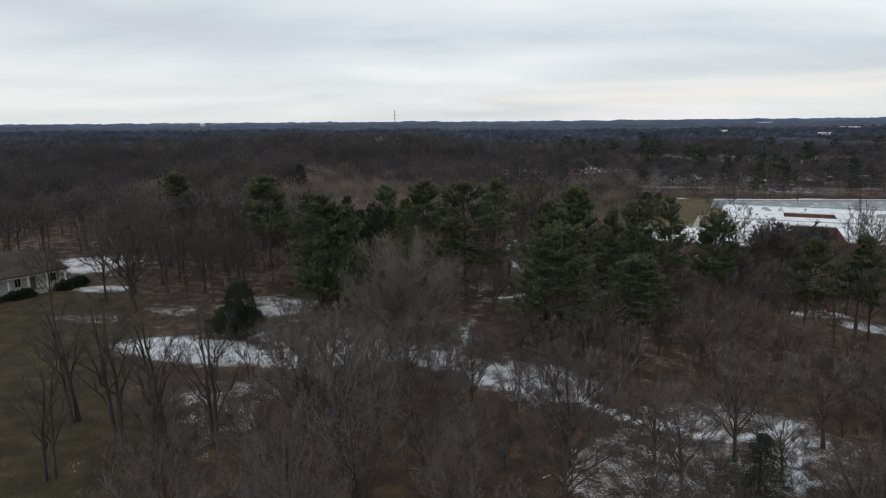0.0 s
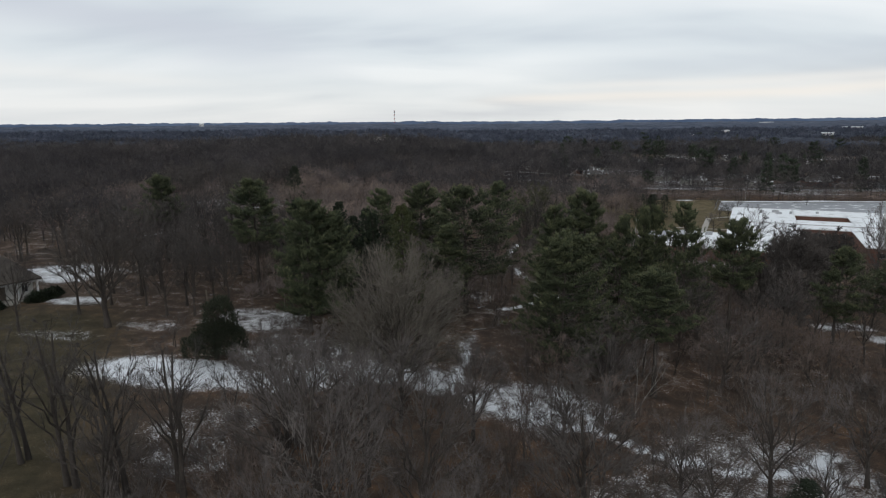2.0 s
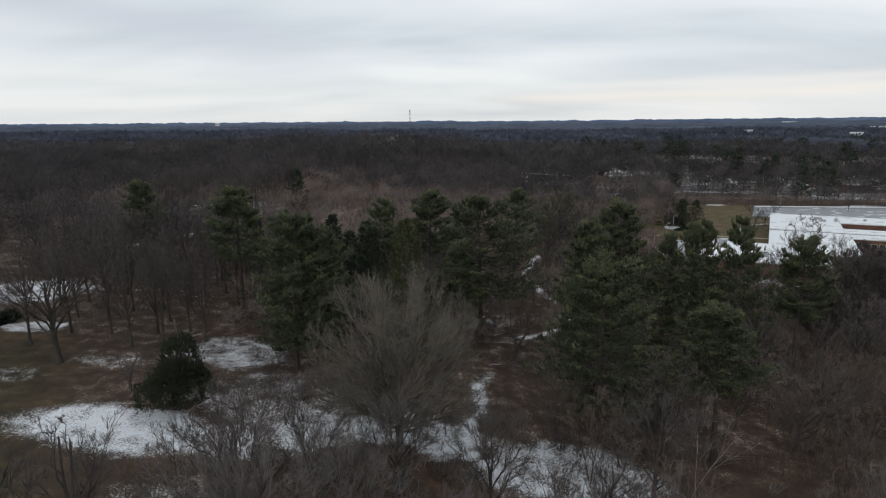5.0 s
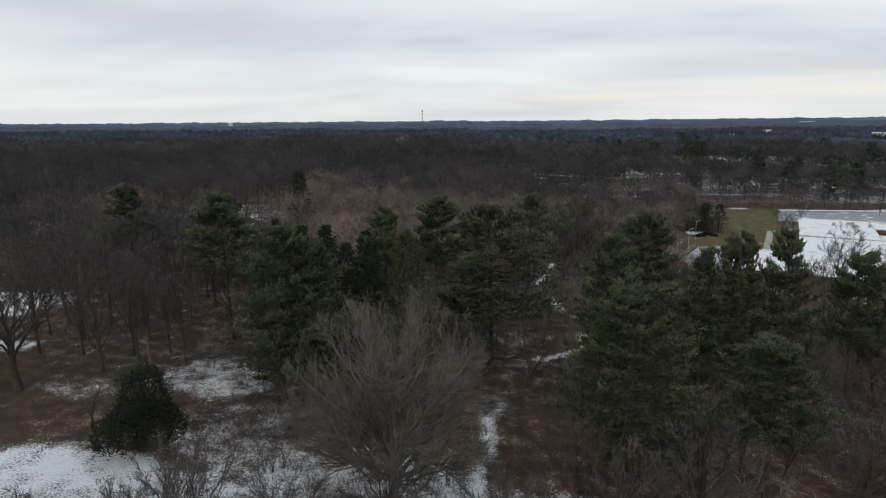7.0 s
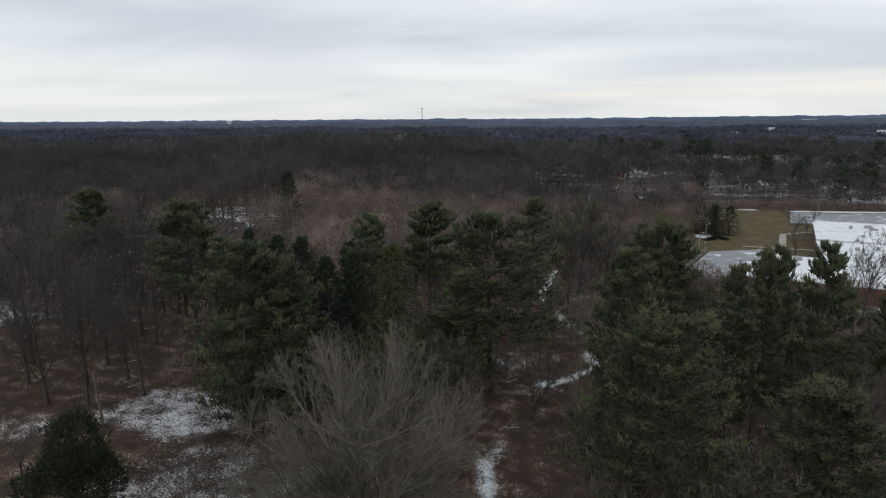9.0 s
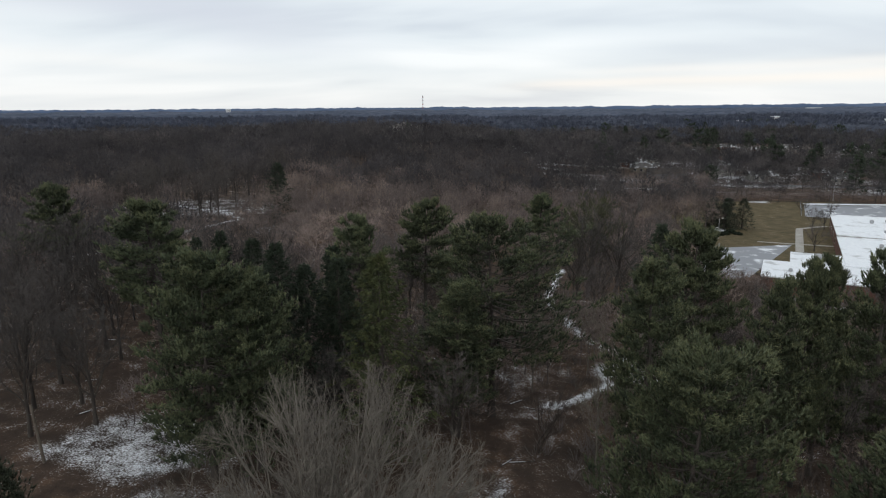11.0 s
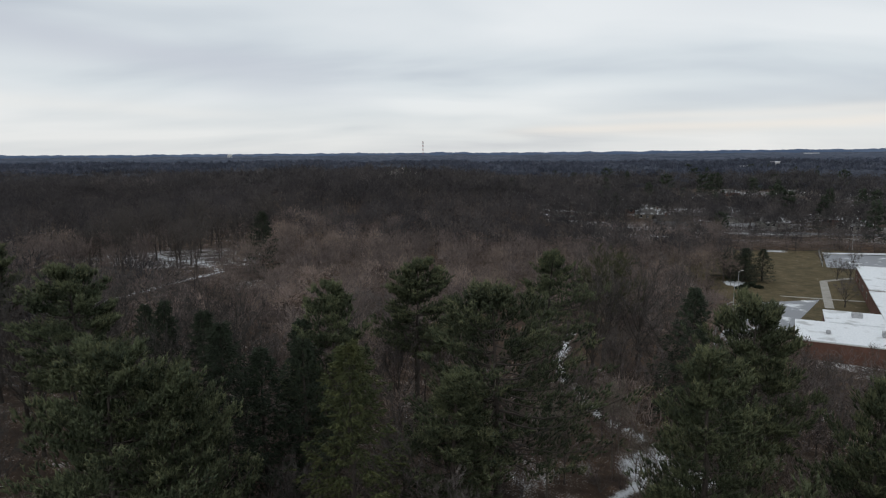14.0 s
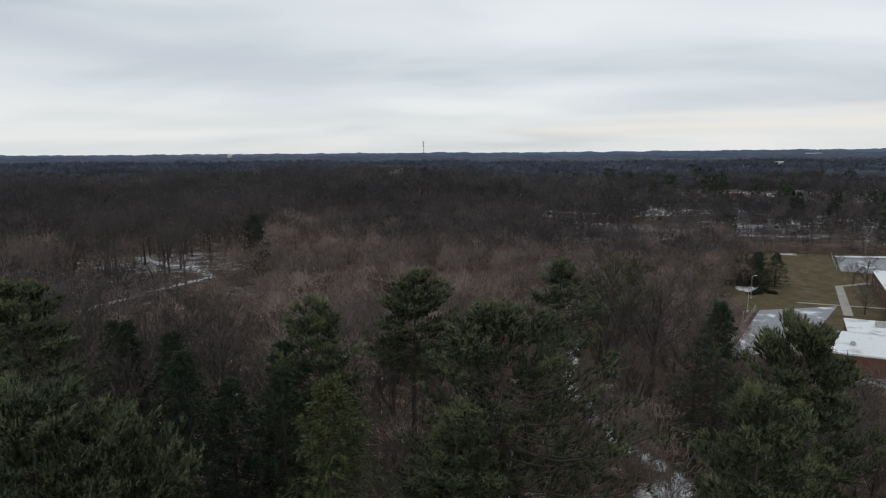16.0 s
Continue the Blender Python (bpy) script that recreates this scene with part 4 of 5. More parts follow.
def build_woods():
    near = [wood_patch("woodland", "tall bare brown woods with thin trunks", 20 + i, 40, 25, 13, 20, 9, 210, NEAR_WOOD, 1.5, 0.13, 0.33) for i in range(3)]
    red = [wood_patch("thicket", "reddish-brown thicket of thin young trees", 30 + i, 24, 16, 8, 14, 9, 240, THICKET, 1.2, 0.10, 0.36) for i in range(3)]
    far = [wood_patch("woodland", "distant bare brown woods", 40 + i, 50, 36, 13, 20, 3, 72, FAR_TWIG, 2.0, 0.36, 0.32) for i in range(4)]
    town = [wood_patch("street_trees", "bare trees between suburban houses", 50 + i, 40, 16, 11, 17, 8, 200, NEAR_WOOD, 1.5, 0.12, 0.33) for i in range(3)]
    town_far = [wood_patch("street_trees", "bare trees between far suburban houses", 60 + i, 50, 25, 11, 17, 4, 70, FAR_TWIG, 2.0, 0.4, 0.34) for i in range(3)]
    slate = [wood_patch("woodland", "bare woods in the distance, hazed to slate blue", 70 + i, 62, 36, 13, 21, 1, 34, HAZED_TWIG, 3.2, 1.1, 0.30) for i in range(3)]
    rng = random.Random(7)

    def put(src, x, y, k=1.0):
        ob = src.copy()
        scene.collection.objects.link(ob)
        ob.matrix_world = pose(x, y, height(x, y), 0, 0, rng.choice((0, 90, 180, 270)) + rng.uniform(-12, 12)) @ Matrix.Diagonal((1, 1, k, 1))

    y = 172.0
    while y < 420:
        x = -0.74 * y - 40
        while x < 0.69 * y + 40:
            cx, cy = x + rng.uniform(-4, 4), y + rng.uniform(-4, 4)
            thick = -62 < cx < 62 and cy < 268 - 0.3 * abs(cx)
            path = min(to_line(cx, cy, t) for t in TRAILS) < 22
            if not school_ground(cx, cy) and not school_ground(cx + 15, cy) and not thick and not (path and cy < 262) and not (cx > 62 and cy < 352) and not (cx > -24 and cy < 186) and not (cx < -60 and cy < 166):
                if cx < 70 or rng.random() < 0.92:
                    put(rng.choice(town if cx > 84 else near), cx, cy, rng.uniform(0.85, 1.08))
            x += 34
        y += 34
    y = 108.0
    while y < 330:
        x = -104.0
        while x < 112:
            cx, cy = x + rng.uniform(-3, 3), y + rng.uniform(-3, 3)
            path = min(to_line(cx, cy, t) for t in TRAILS)
            if path > (10.5 if cy < 215 and cx > 4 else 12) and not school_ground(cx + 4, cy) and not (before_yard(cx, cy) and cy > 184) and cy < 300 - 0.3 * abs(cx) + (60 if cx > 50 else 0) and (cy > 180 or (cx > 4 and cy > 134 - 0.5 * cx) or (-32 < cx < 4 and cy > 116) or (-66 < cx < 4 and cy > 152)) and (cx > -66 or 164 < cy < 250) and (cx < 52 or cy > 218):
                low = max(0.4, (37 - 0.3 * (cy - 78)) / 13) if before_yard(cx, cy) else 1.2
                put(rng.choice(red), cx, cy, min(low, rng.uniform(0.8, 1.15) * (0.72 if cy < 134 else 0.92 if cy < 160 else 1.0)))
            x += 19
        y += 19
    y = 412.0
    while y < 800:
        x = -0.74 * y - 60
        while x < 0.69 * y + 40:
            cx, cy = x + rng.uniform(-6, 6), y + rng.uniform(-6, 6)
            if cx < 70 or rng.random() < 0.82:
                put(rng.choice(town_far if cx > 90 and cy < 640 else far), cx, cy, rng.uniform(0.85, 1.1))
            x += 46
        y += 46
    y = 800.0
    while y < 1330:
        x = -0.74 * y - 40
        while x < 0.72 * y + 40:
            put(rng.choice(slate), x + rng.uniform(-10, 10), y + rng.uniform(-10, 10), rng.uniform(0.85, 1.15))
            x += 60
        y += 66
    x = 104.0
    while x < 300:
        for row in (366, 402, 432):
            put(rng.choice(town), x + rng.uniform(-6, 6), row - 0.12 * (x - 95) + rng.uniform(-3, 3), rng.uniform(0.8, 0.98))
        x += 31
    x = 92.0
    while x < 300:
        put(rng.choice(town), x, 340 - 0.10 * (x - 95) + rng.uniform(-3, 3), rng.uniform(0.55, 0.8))
        put(rng.choice(red), x, 329 - 0.09 * (x - 95) + rng.uniform(-1, 1), rng.uniform(0.22, 0.34))
        x += 22
    for ob in near + red + far + town + town_far + slate:
        bpy.data.objects.remove(ob)


build_woods()


# ---- boxes and panels ----
def add_box(bm, x0, x1, y0, y1, z0, z1, bevel=0.0):
    m = Matrix.Translation(((x0 + x1) / 2, (y0 + y1) / 2, (z0 + z1) / 2)) @ Matrix.Diagonal((x1 - x0, y1 - y0, z1 - z0, 1))
    g = bmesh.ops.create_cube(bm, size=1.0, matrix=m)
    if bevel:
        es = list({e for v in g["verts"] for e in v.link_edges})
        bmesh.ops.bevel(bm, geom=es, offset=bevel, segments=1, affect='EDGES')
    return g


def box_part(name, mat, parent, x0, x1, y0, y1, z0, z1, bevel=0.0, label=""):
    bm = bmesh.new()
    add_box(bm, x0, x1, y0, y1, z0, z1, bevel)
    return part(name, bm, mat, parent, label)


def rod(bm, p, q, r0, r1=None, seg=8):
    p, q = Vector(p), Vector(q)
    d = q - p
    m = Matrix.Translation((p + q) / 2) @ d.to_track_quat('Z', 'Y').to_matrix().to_4x4()
    bmesh.ops.create_cone(bm, cap_ends=True, segments=seg, radius1=r0, radius2=r0 if r1 is None else r1, depth=d.length, matrix=m)


def apron(name, label, corners, mat, nu=14, nv=14, lift=0.06, category="pavement"):
    """A paved sheet that lies on the ground, between four corners."""
    a, b, c, d = [Vector(q) for q in corners]
    vs, fs = [], []
    for j in range(nv + 1):
        for i in range(nu + 1):
            u, v = i / nu, j / nv
            p = a * (1 - u) * (1 - v) + b * u * (1 - v) + c * u * v + d * (1 - u) * v
            vs.append((p.x, p.y, height(p.x, p.y) + lift))
    for j in range(nv):
        for i in range(nu):
            k = j * (nu + 1) + i
            fs.append((k, k + 1, k + nu + 2, k + nu + 1))
    return tagged(part(name, (vs, fs), mat), label, category, kind="structure")


# ---- the school ----
def school_window(root, x, y, z, w, h, face):
    """A window in a wall that faces -y ('s') or -x ('w')."""
    if face == 's':
        fr = box_part("window", TRIM, root, x, x + w, y - 0.06, y + 0.02, z, z + h)
        box_part("pane", DARK_WINDOW, fr, x + 0.08, x + w - 0.08, y - 0.08, y - 0.05, z + 0.08, z + h - 0.08)
    else:
        fr = box_part("window", TRIM, root, x - 0.06, x + 0.02, y, y + w, z, z + h)
        box_part("pane", DARK_WINDOW, fr, x - 0.08, x - 0.05, y + 0.08, y + w - 0.08, z + 0.08, z + h - 0.08)


def roof_unit(root, x, y, z, w, d, h):
    bm = bmesh.new()
    add_box(bm, x - w / 2, x + w / 2, y - d / 2, y + d / 2, z + 0.1, z + h, 0.05)
    add_box(bm, x - w / 2 + 0.1, x + w / 2 - 0.1, y - d / 2 + 0.1, y + d / 2 - 0.1, z, z + 0.12)
    add_box(bm, x - w * 0.3, x + w * 0.3, y - d * 0.3, y + d * 0.3, z + h, z + h + 0.12, 0.03)
    part("roof_unit", bm, METAL, root, "grey metal rooftop unit")


def build_school():
    root = thing("school", "low brick school building with snow-covered flat roofs", "building")
    root.matrix_world = pose(118.8, 266.4, -5.0, 0, 0, -25.8)
    blocks = [(0, 21, -38, 0, 4.7), (21, 38, -16.5, 0, 4.7), (38, 112, -38, 0, 4.7), (21, 38, -38, -30, 4.7),
              (0, 22, -76, -38, 4.25), (22, 36, -46, -38, 4.25), (36, 112, -76, -38, 4.25),
              (-11, 0, -76, -64, 4.0), (-16.5, 14, -92, -76, 4.0)]
    for x0, x1, y0, y1, h in blocks:
        box_part("wall", BRICK, root, x0, x1, y0, y1, -0.6, h - 0.35)
        box_part("roof", ROOF_SNOW, root, x0 - 0.12, x1 + 0.12, y0 - 0.12, y1 + 0.12, h - 0.25, h)
        box_part("fascia", TRIM, root, x0 - 0.05, x1 + 0.05, y0 - 0.05, y1 + 0.05, h - 0.36, h - 0.245)
    for x in (23, 25, 27, 29, 31, 33):
        school_window(root, x, -46, 1.2, 1.5, 1.7, 's')
    for x in range(3, 20, 4):
        school_window(root, x, -76, 1.3, 2.2, 1.4, 's')
    for x in range(39, 108, 5):
        school_window(root, x, -76, 1.3, 3.0, 1.5, 's')
    for y in (-34, -24, -14, -6):
        school_window(root, 0, y, 1.2, 2.4, 1.6, 'w')
    for x, y, w, d, h in ((-5, -69, 2.0, 1.6, 0.9), (-1, -84, 2.2, 1.6, 1.0), (-11, -86, 0.8, 0.8, 0.6), (9, -85, 1.0, 1.0, 0.6)):
        roof_unit(root, x, y, 4.0, w, d, h)
    for x, y, w, d, h in ((10, -14, 1.0, 1.0, 0.9), (15, -10, 2.4, 1.2, 0.7), (16, -15, 2.2, 1.1, 0.6), (20, -14, 0.9, 0.9, 0.9), (29, -9, 1.0, 0.8, 0.6), (12, -30, 1.0, 1.0, 0.6), (52, -20, 2.6, 1.8, 1.1), (70, -12, 2.0, 1.6, 1.0)):
        roof_unit(root, x, y, 4.7, w, d, h)
    for x, y in ((9, -50), (14, -47), (18, -60), (48, -55), (60, -60)):
        roof_unit(root, x, y, 4.25, 0.9, 0.9, 0.7)


build_school()
apron("pavement_lot", "asphalt schoolyard dusted with snow beside the brick wing", [(50, 196), (67, 203), (94.5, 240), (73, 235)], LOT_SNOW)
apron("pavement_rear_lot", "snow-covered parking lot behind the school", [(121, 286), (215, 240), (245, 304), (133, 311)], LOT_SNOW, 24, 14)
apron("snow_bank", "ploughed bank of snow along the lot's far edge", [(133, 310), (245, 303), (246, 306), (133.5, 313.5)], ROOF_SNOW, 30, 3, 0.35, "snow")
apron("pavement_walk", "pale concrete walkway across the grass", [(91, 231), (93, 230.3), (108.6, 262.6), (106.8, 263.6)], CONCRETE, 3, 16, 0.07, "path")
apron("pavement_walk_cross", "pale concrete path to the school door", [(107, 263.8), (107.6, 262.4), (119, 267), (118.4, 268.4)], CONCRETE, 8, 2, 0.09, "path")
apron("pavement_walk_court", "narrow concrete path through the courtyard grass", [(86, 244.2), (86.3, 243), (106, 236.8), (106.4, 238)], CONCRETE, 12, 2, 0.09, "path")


def lamp_post(x, y, h, label):
    root = thing("lamp_post", label, "lamp post", "lamp posts by the school")
    root.location = (x, y, height(x, y))
    bm = bmesh.new(); rod(bm, (0, 0, 0), (0, 0, h), 0.09, 0.06); part("pole", bm, METAL, root)
    bm = bmesh.new(); rod(bm, (0, 0, h - 0.1), (0.9, 0.2, h + 0.1), 0.045); part("arm", bm, METAL, root)
    box_part("lamp_head", TRIM, root, 0.7, 1.3, 0.05, 0.4, h + 0.04, h + 0.2, 0.03)
    box_part("base", CONCRETE, root, -0.25, 0.25, -0.25, 0.25, -0.2, 0.25, 0.03)


for x, y, h in ((76.4, 248, 6.0), (69, 232.5, 6.0), (58, 209, 6.0)):
    lamp_post(x, y, h, "grey metal lamp post beside the snowy lot")
for x, y, h in ((150, 322, 6.5), (196, 326, 6.5)):
    lamp_post(x, y, h, "tall grey pole at the field's far edge")


# ---- the house with the porch ----
def window_unit(root, x, y, z, w, h):
    fr = box_part("window", WHITE_PAINT, root, x, x + w, y - 0.05, y + 0.02, z, z + h)
    box_part("pane", DARK_WINDOW, fr, x + 0.08, x + w / 2 - 0.03, y - 0.07, y - 0.04, z + 0.08, z + h - 0.08)
    box_part("pane", DARK_WINDOW, fr, x + w / 2 + 0.03, x + w - 0.08, y - 0.07, y - 0.04, z + 0.08, z + h - 0.08)


def hip_roof(root, x0, x1, y0, y1, z, rise, inset, mat, name="roof"):
    ym = (y0 + y1) / 2
    v = [(x0, y0, z), (x1, y0, z), (x1, y1, z), (x0, y1, z), (x0 + inset, ym, z + rise), (x1 - inset, ym, z + rise),
         (x0, y0, z - 0.22), (x1, y0, z - 0.22), (x1, y1, z - 0.22), (x0, y1, z - 0.22)]
    f = [(0, 1, 5, 4), (1, 2, 5), (2, 3, 4, 5), (3, 0, 4), (0, 6, 7, 1), (1, 7, 8, 2), (2, 8, 9, 3), (3, 9, 6, 0), (6, 9, 8, 7)]
    return part(name, (v, f), mat, root)


def build_porch_house():
    """Local x runs along the front, +x to its corner near the lawn; the front faces -y."""
    root = thing("house", "single-storey white house with brown hipped roof and porch", "house")
    root.matrix_world = pose(-73.2, 122.0, 3.3, 0, 0, 55.2) @ Matrix.Diagonal((1, 1, 1.15, 1))
    box_part("foundation", CONCRETE, root, -19.5, -0.4, 0.4, 12.0, -1.2, 0.3)
    for x0, x1, y0, y1 in ((-19.3, -0.6, 2.6, 2.85), (-19.3, -0.6, 11.6, 11.85), (-19.3, -19.05, 2.85, 11.6), (-0.85, -0.6, 2.85, 11.6)):
        box_part("wall", SIDING, root, x0, x1, y0, y1, 0.3, 3.1)
    hip_roof(root, -20.0, 0.0, 0.0, 12.4, 3.35, 3.35, 3.4, SHINGLE)
    box_part("porch_beam", WHITE_PAINT, root, -19.6, -0.4, 0.3, 0.6, 2.85, 3.12)
    for x in (-0.7, -4.0, -7.3, -10.6, -13.9, -17.2):
        bm = bmesh.new()
        add_box(bm, x - 0.14, x + 0.14, 0.35, 0.63, 0.3, 2.86, 0.02)
        add_box(bm, x - 0.2, x + 0.2, 0.28, 0.70, 0.3, 0.5, 0.02)
        add_box(bm, x - 0.2, x + 0.2, 0.28, 0.70, 2.68, 2.86, 0.02)
        part("porch_post", bm, WHITE_PAINT, root)
    for x in (-2.6, -8.9, -12.6, -16.5):
        window_unit(root, x, 2.6, 1.0, 1.1, 1.6)
    door = box_part("door", WOOD_POLE, root, -6.2, -5.2, 2.54, 2.62, 0.32, 2.4)
    box_part("handle", METAL, door, -5.4, -5.32, 2.46, 2.54, 1.3, 1.4)
    box_part("step", CONCRETE, root, -7.0, -4.4, -0.9, 0.4, -0.6, 0.02, 0.03)
    box_part("step", CONCRETE, root, -7.0, -4.4, -0.35, 0.4, -0.3, 0.16, 0.03)


build_porch_house()


def leafy_shrub(name, label, group, seed, r, h, mat, n=900, blade=(0.28, 0.16)):
    """A clipped evergreen bush: a dense ball of leaf blades on short stems."""
    rng = np.random.default_rng(seed)
    root = thing(name, label, "shrub", group)
    d = unit(rng.normal(0, 1, (n, 3))); d[:, 2] = np.abs(d[:, 2])
    rad = rng.uniform(0.55, 1.0, n)[:, None] * (1 + 0.14 * np.sin(7 * d[:, :1] + seed) * np.cos(6 * d[:, 1:2]))
    p = d * rad * np.array([r, r, h])
    dd = unit(d + rng.normal(0, 0.5, (n, 3)))
    P, D = np.repeat(p, 3, 0), unit(np.repeat(dd, 3, 0) + rng.normal(0, 0.4, (n * 3, 3)))
    S = unit(np.cross(D, rng.normal(0, 1, D.shape)))
    np_part("foliage", [blades(P, D, S, rng.uniform(0.6, 1.3, n * 3) * blade[0], np.full(n * 3, blade[1]))], mat, root)
    k = 14
    sd = unit(np.stack([rng.normal(0, 0.6, k), rng.normal(0, 0.6, k), np.ones(k)], -1))
    np_part("stems", [spikes(np.zeros((k, 3)) - np.array([0, 0, 0.1]), sd, np.full(k, h * 0.8), np.full(k, 0.05))], BARK, root)
    return root


def build_house_shrubs():
    m = pose(-73.2, 122.0, 3.3, 0, 0, 55.2)
    src = leafy_shrub("shrub", "dark rounded evergreen shrub by the porch", "shrubs along the porch", 4, 1.0, 1.0, SHRUB)
    for x, y, s, h in ((0.6, -0.6, 1.6, 1.6), (-1.6, -1.1, 1.8, 1.7), (2.2, 0.8, 1.5, 1.5), (-8.6, -1.2, 1.6, 1.5), (-10.6, -1.3, 1.7, 1.4), (-14.0, -1.2, 1.6, 1.3)):
        p = m @ Vector((x, y, 0))
        copy_thing(src, Matrix.Translation((p.x, p.y, height(p.x, p.y) - 0.1)) @ Matrix.Diagonal((s, s, h, 1)))
    discard(src)


build_house_shrubs()


# ---- suburban houses ----
def suburban_house(seed, w, d, wallmat, roofmat, label):
    root = thing("house", label, "house", "houses beyond the school field")
    h = 2.9
    for x0, x1, y0, y1 in ((-w / 2, w / 2, -d / 2, -d / 2 + 0.2), (-w / 2, w / 2, d / 2 - 0.2, d / 2), (-w / 2, -w / 2 + 0.2, -d / 2 + 0.2, d / 2 - 0.2), (w / 2 - 0.2, w / 2, -d / 2 + 0.2, d / 2 - 0.2)):
        box_part("wall", wallmat, root, x0, x1, y0, y1, -0.5, h)
    e, rise = 0.5, d * 0.26
    v = [(-w / 2 - e, -d / 2 - e, h - 0.1), (w / 2 + e, -d / 2 - e, h - 0.1), (w / 2 + e, d / 2 + e, h - 0.1), (-w / 2 - e, d / 2 + e, h - 0.1), (-w / 2 - e, 0, h + rise), (w / 2 + e, 0, h + rise)]
    v += [(x, y, z - 0.2) for x, y, z in v]
    f = [(0, 1, 5, 4), (2, 3, 4, 5), (6, 10, 11, 7), (8, 11, 10, 9), (0, 6, 7, 1), (2, 8, 9, 3), (0, 4, 10, 6), (4, 3, 9, 10), (1, 7, 11, 5), (5, 11, 8, 2)]
    roof = part("roof", (v, f), roofmat, root)
    box_part("chimney", BRICK, roof, w * 0.2, w * 0.2 + 0.7, 0.6, 1.3, h + rise * 0.5, h + rise + 0.9)
    for x in (-w * 0.36, -w * 0.14, w * 0.24):
        window_unit(root, x, -d / 2, 0.9, 1.4, 1.3)
    box_part("door", WOOD_POLE, root, w * 0.06, w * 0.06 + 1.0, -d / 2 - 0.05, -d / 2 + 0.02, 0, 2.1)
    return root


def build_suburb():
    rng = random.Random(21)
    tan_wall = two_tone("tan_siding", (0.17, 0.15, 0.125), (0.26, 0.23, 0.19), 0.6, 0.8)
    grey_wall = two_tone("grey_siding", (0.13, 0.135, 0.14), (0.20, 0.205, 0.21), 0.6, 0.8)
    pale_wall = two_tone("cream_siding", (0.28, 0.27, 0.25), (0.40, 0.39, 0.36), 0.6, 0.8)
    src = [suburban_house(1, 15, 8.5, tan_wall, HOUSE_SNOW, "tan ranch house with a snowy gabled roof"),
           suburban_house(2, 13, 8.0, pale_wall, HOUSE_SNOW, "white house with a snow-dusted gabled roof"),
           suburban_house(3, 16, 9.0, grey_wall, SHINGLE, "grey house with a dark gabled roof"),
           suburban_house(4, 14, 8.5, BRICK, HOUSE_SNOW, "brick house with a snowy gabled roof")]
    rows = ((388, 105, 330, 36, 6), (418, 95, 360, 42, -8), (475, 120, 420, 44, 5), (545, 130, 480, 46, 10), (446, 100, 400, 40, 4), (510, 110, 440, 44, -6), (592, 120, 520, 50, 4), (640, 120, 560, 58, 0), (760, 180, 640, 75, 0))
    for y, x0, x1, step, skew in rows:
        x = x0
        while x < x1:
            px, py = x + rng.uniform(-5, 5), y + rng.uniform(-6, 6) - 0.12 * (x - x0)
            copy_thing(rng.choice(src), pose(px, py, height(px, py), 0, 0, -10 + skew + rng.choice((0, 0, 90, 180)) + rng.uniform(-8, 8)))
            x += step * rng.uniform(0.8, 1.25)
    for s in src:
        discard(s)
    apron("road", "snow-edged asphalt street through the suburb", [(95, 372), (340, 338), (340, 345), (95, 379)], STREET, 30, 2, 0.08, "road")
    apron("road_far", "asphalt street between houses", [(110, 438), (420, 402), (420, 409), (110, 445)], STREET, 30, 2, 0.08, "road")


build_suburb()


# ---- the radio mast ----
def build_mast():
    root = thing("radio_mast", "red and white lattice radio mast on the horizon", "mast")
    x, y = -216.0, 2992.0
    root.location = (x, y, height(x, y))
    n, top = 9, 97.0 - height(x, y)
    legs = [(2.0 * math.cos(a), 2.0 * math.sin(a)) for a in (0.4, 2.5, 4.6)]
    for i in range(n):
        z0, z1 = top * i / n, top * (i + 1) / n
        bm = bmesh.new()
        for (ax, ay), (bx, by) in zip(legs, legs[1:] + legs[:1]):
            rod(bm, (ax, ay, z0), (ax, ay, z1), 0.35, seg=5)
            rod(bm, (ax, ay, z0), (bx, by, z1), 0.2, seg=4)
            rod(bm, (bx, by, z0), (ax, ay, z1), 0.2, seg=4)
        part("mast_section", bm, RED_PAINT if i % 2 == 0 else WHITE_PAINT, root)
    for z in (top * 0.72, top * 0.88, top * 0.97):
        bm = bmesh.new()
        add_box(bm, -3.2, 3.2, -3.2, 3.2, z - 1.0, z + 1.0, 0.3)
        part("antenna", bm, METAL, root)


build_mast()


def distant_building(x, y, w, d, h, turn, label):
    """A long low white building that stands out of the far woods."""
    root = thing("distant_building", label, "building", "pale buildings on the horizon")
    root.matrix_world = pose(x, y, height(x, y), 0, 0, turn)
    box_part("wall", WHITE_PAINT, root, -w / 2, w / 2, -d / 2, d / 2, -2, h)
    box_part("roof", ROOF_SNOW, root, -w / 2 - 1, w / 2 + 1, -d / 2 - 1, d / 2 + 1, h, h + 0.8)
    for i in range(6):
        box_part("window", DARK_WINDOW, root, -w / 2 + w * (i + 0.3) / 6, -w / 2 + w * (i + 0.7) / 6, -d / 2 - 0.1, -d / 2 + 0.05, h * 0.7, h * 0.85)


for az, r, w, h in ((32.2, 1500, 34, 15.6), (26.5, 2300, 40, 17.5), (-20.2, 2500, 16, 24), (23.5, 1200, 12, 16), (30.6, 1050, 14, 15.5), (21.0, 1000, 12, 15)):
    distant_building(r * math.sin(radians(az)), r * math.cos(radians(az)), w, 20, h, -az, "pale flat-roofed building far off among bare woods")


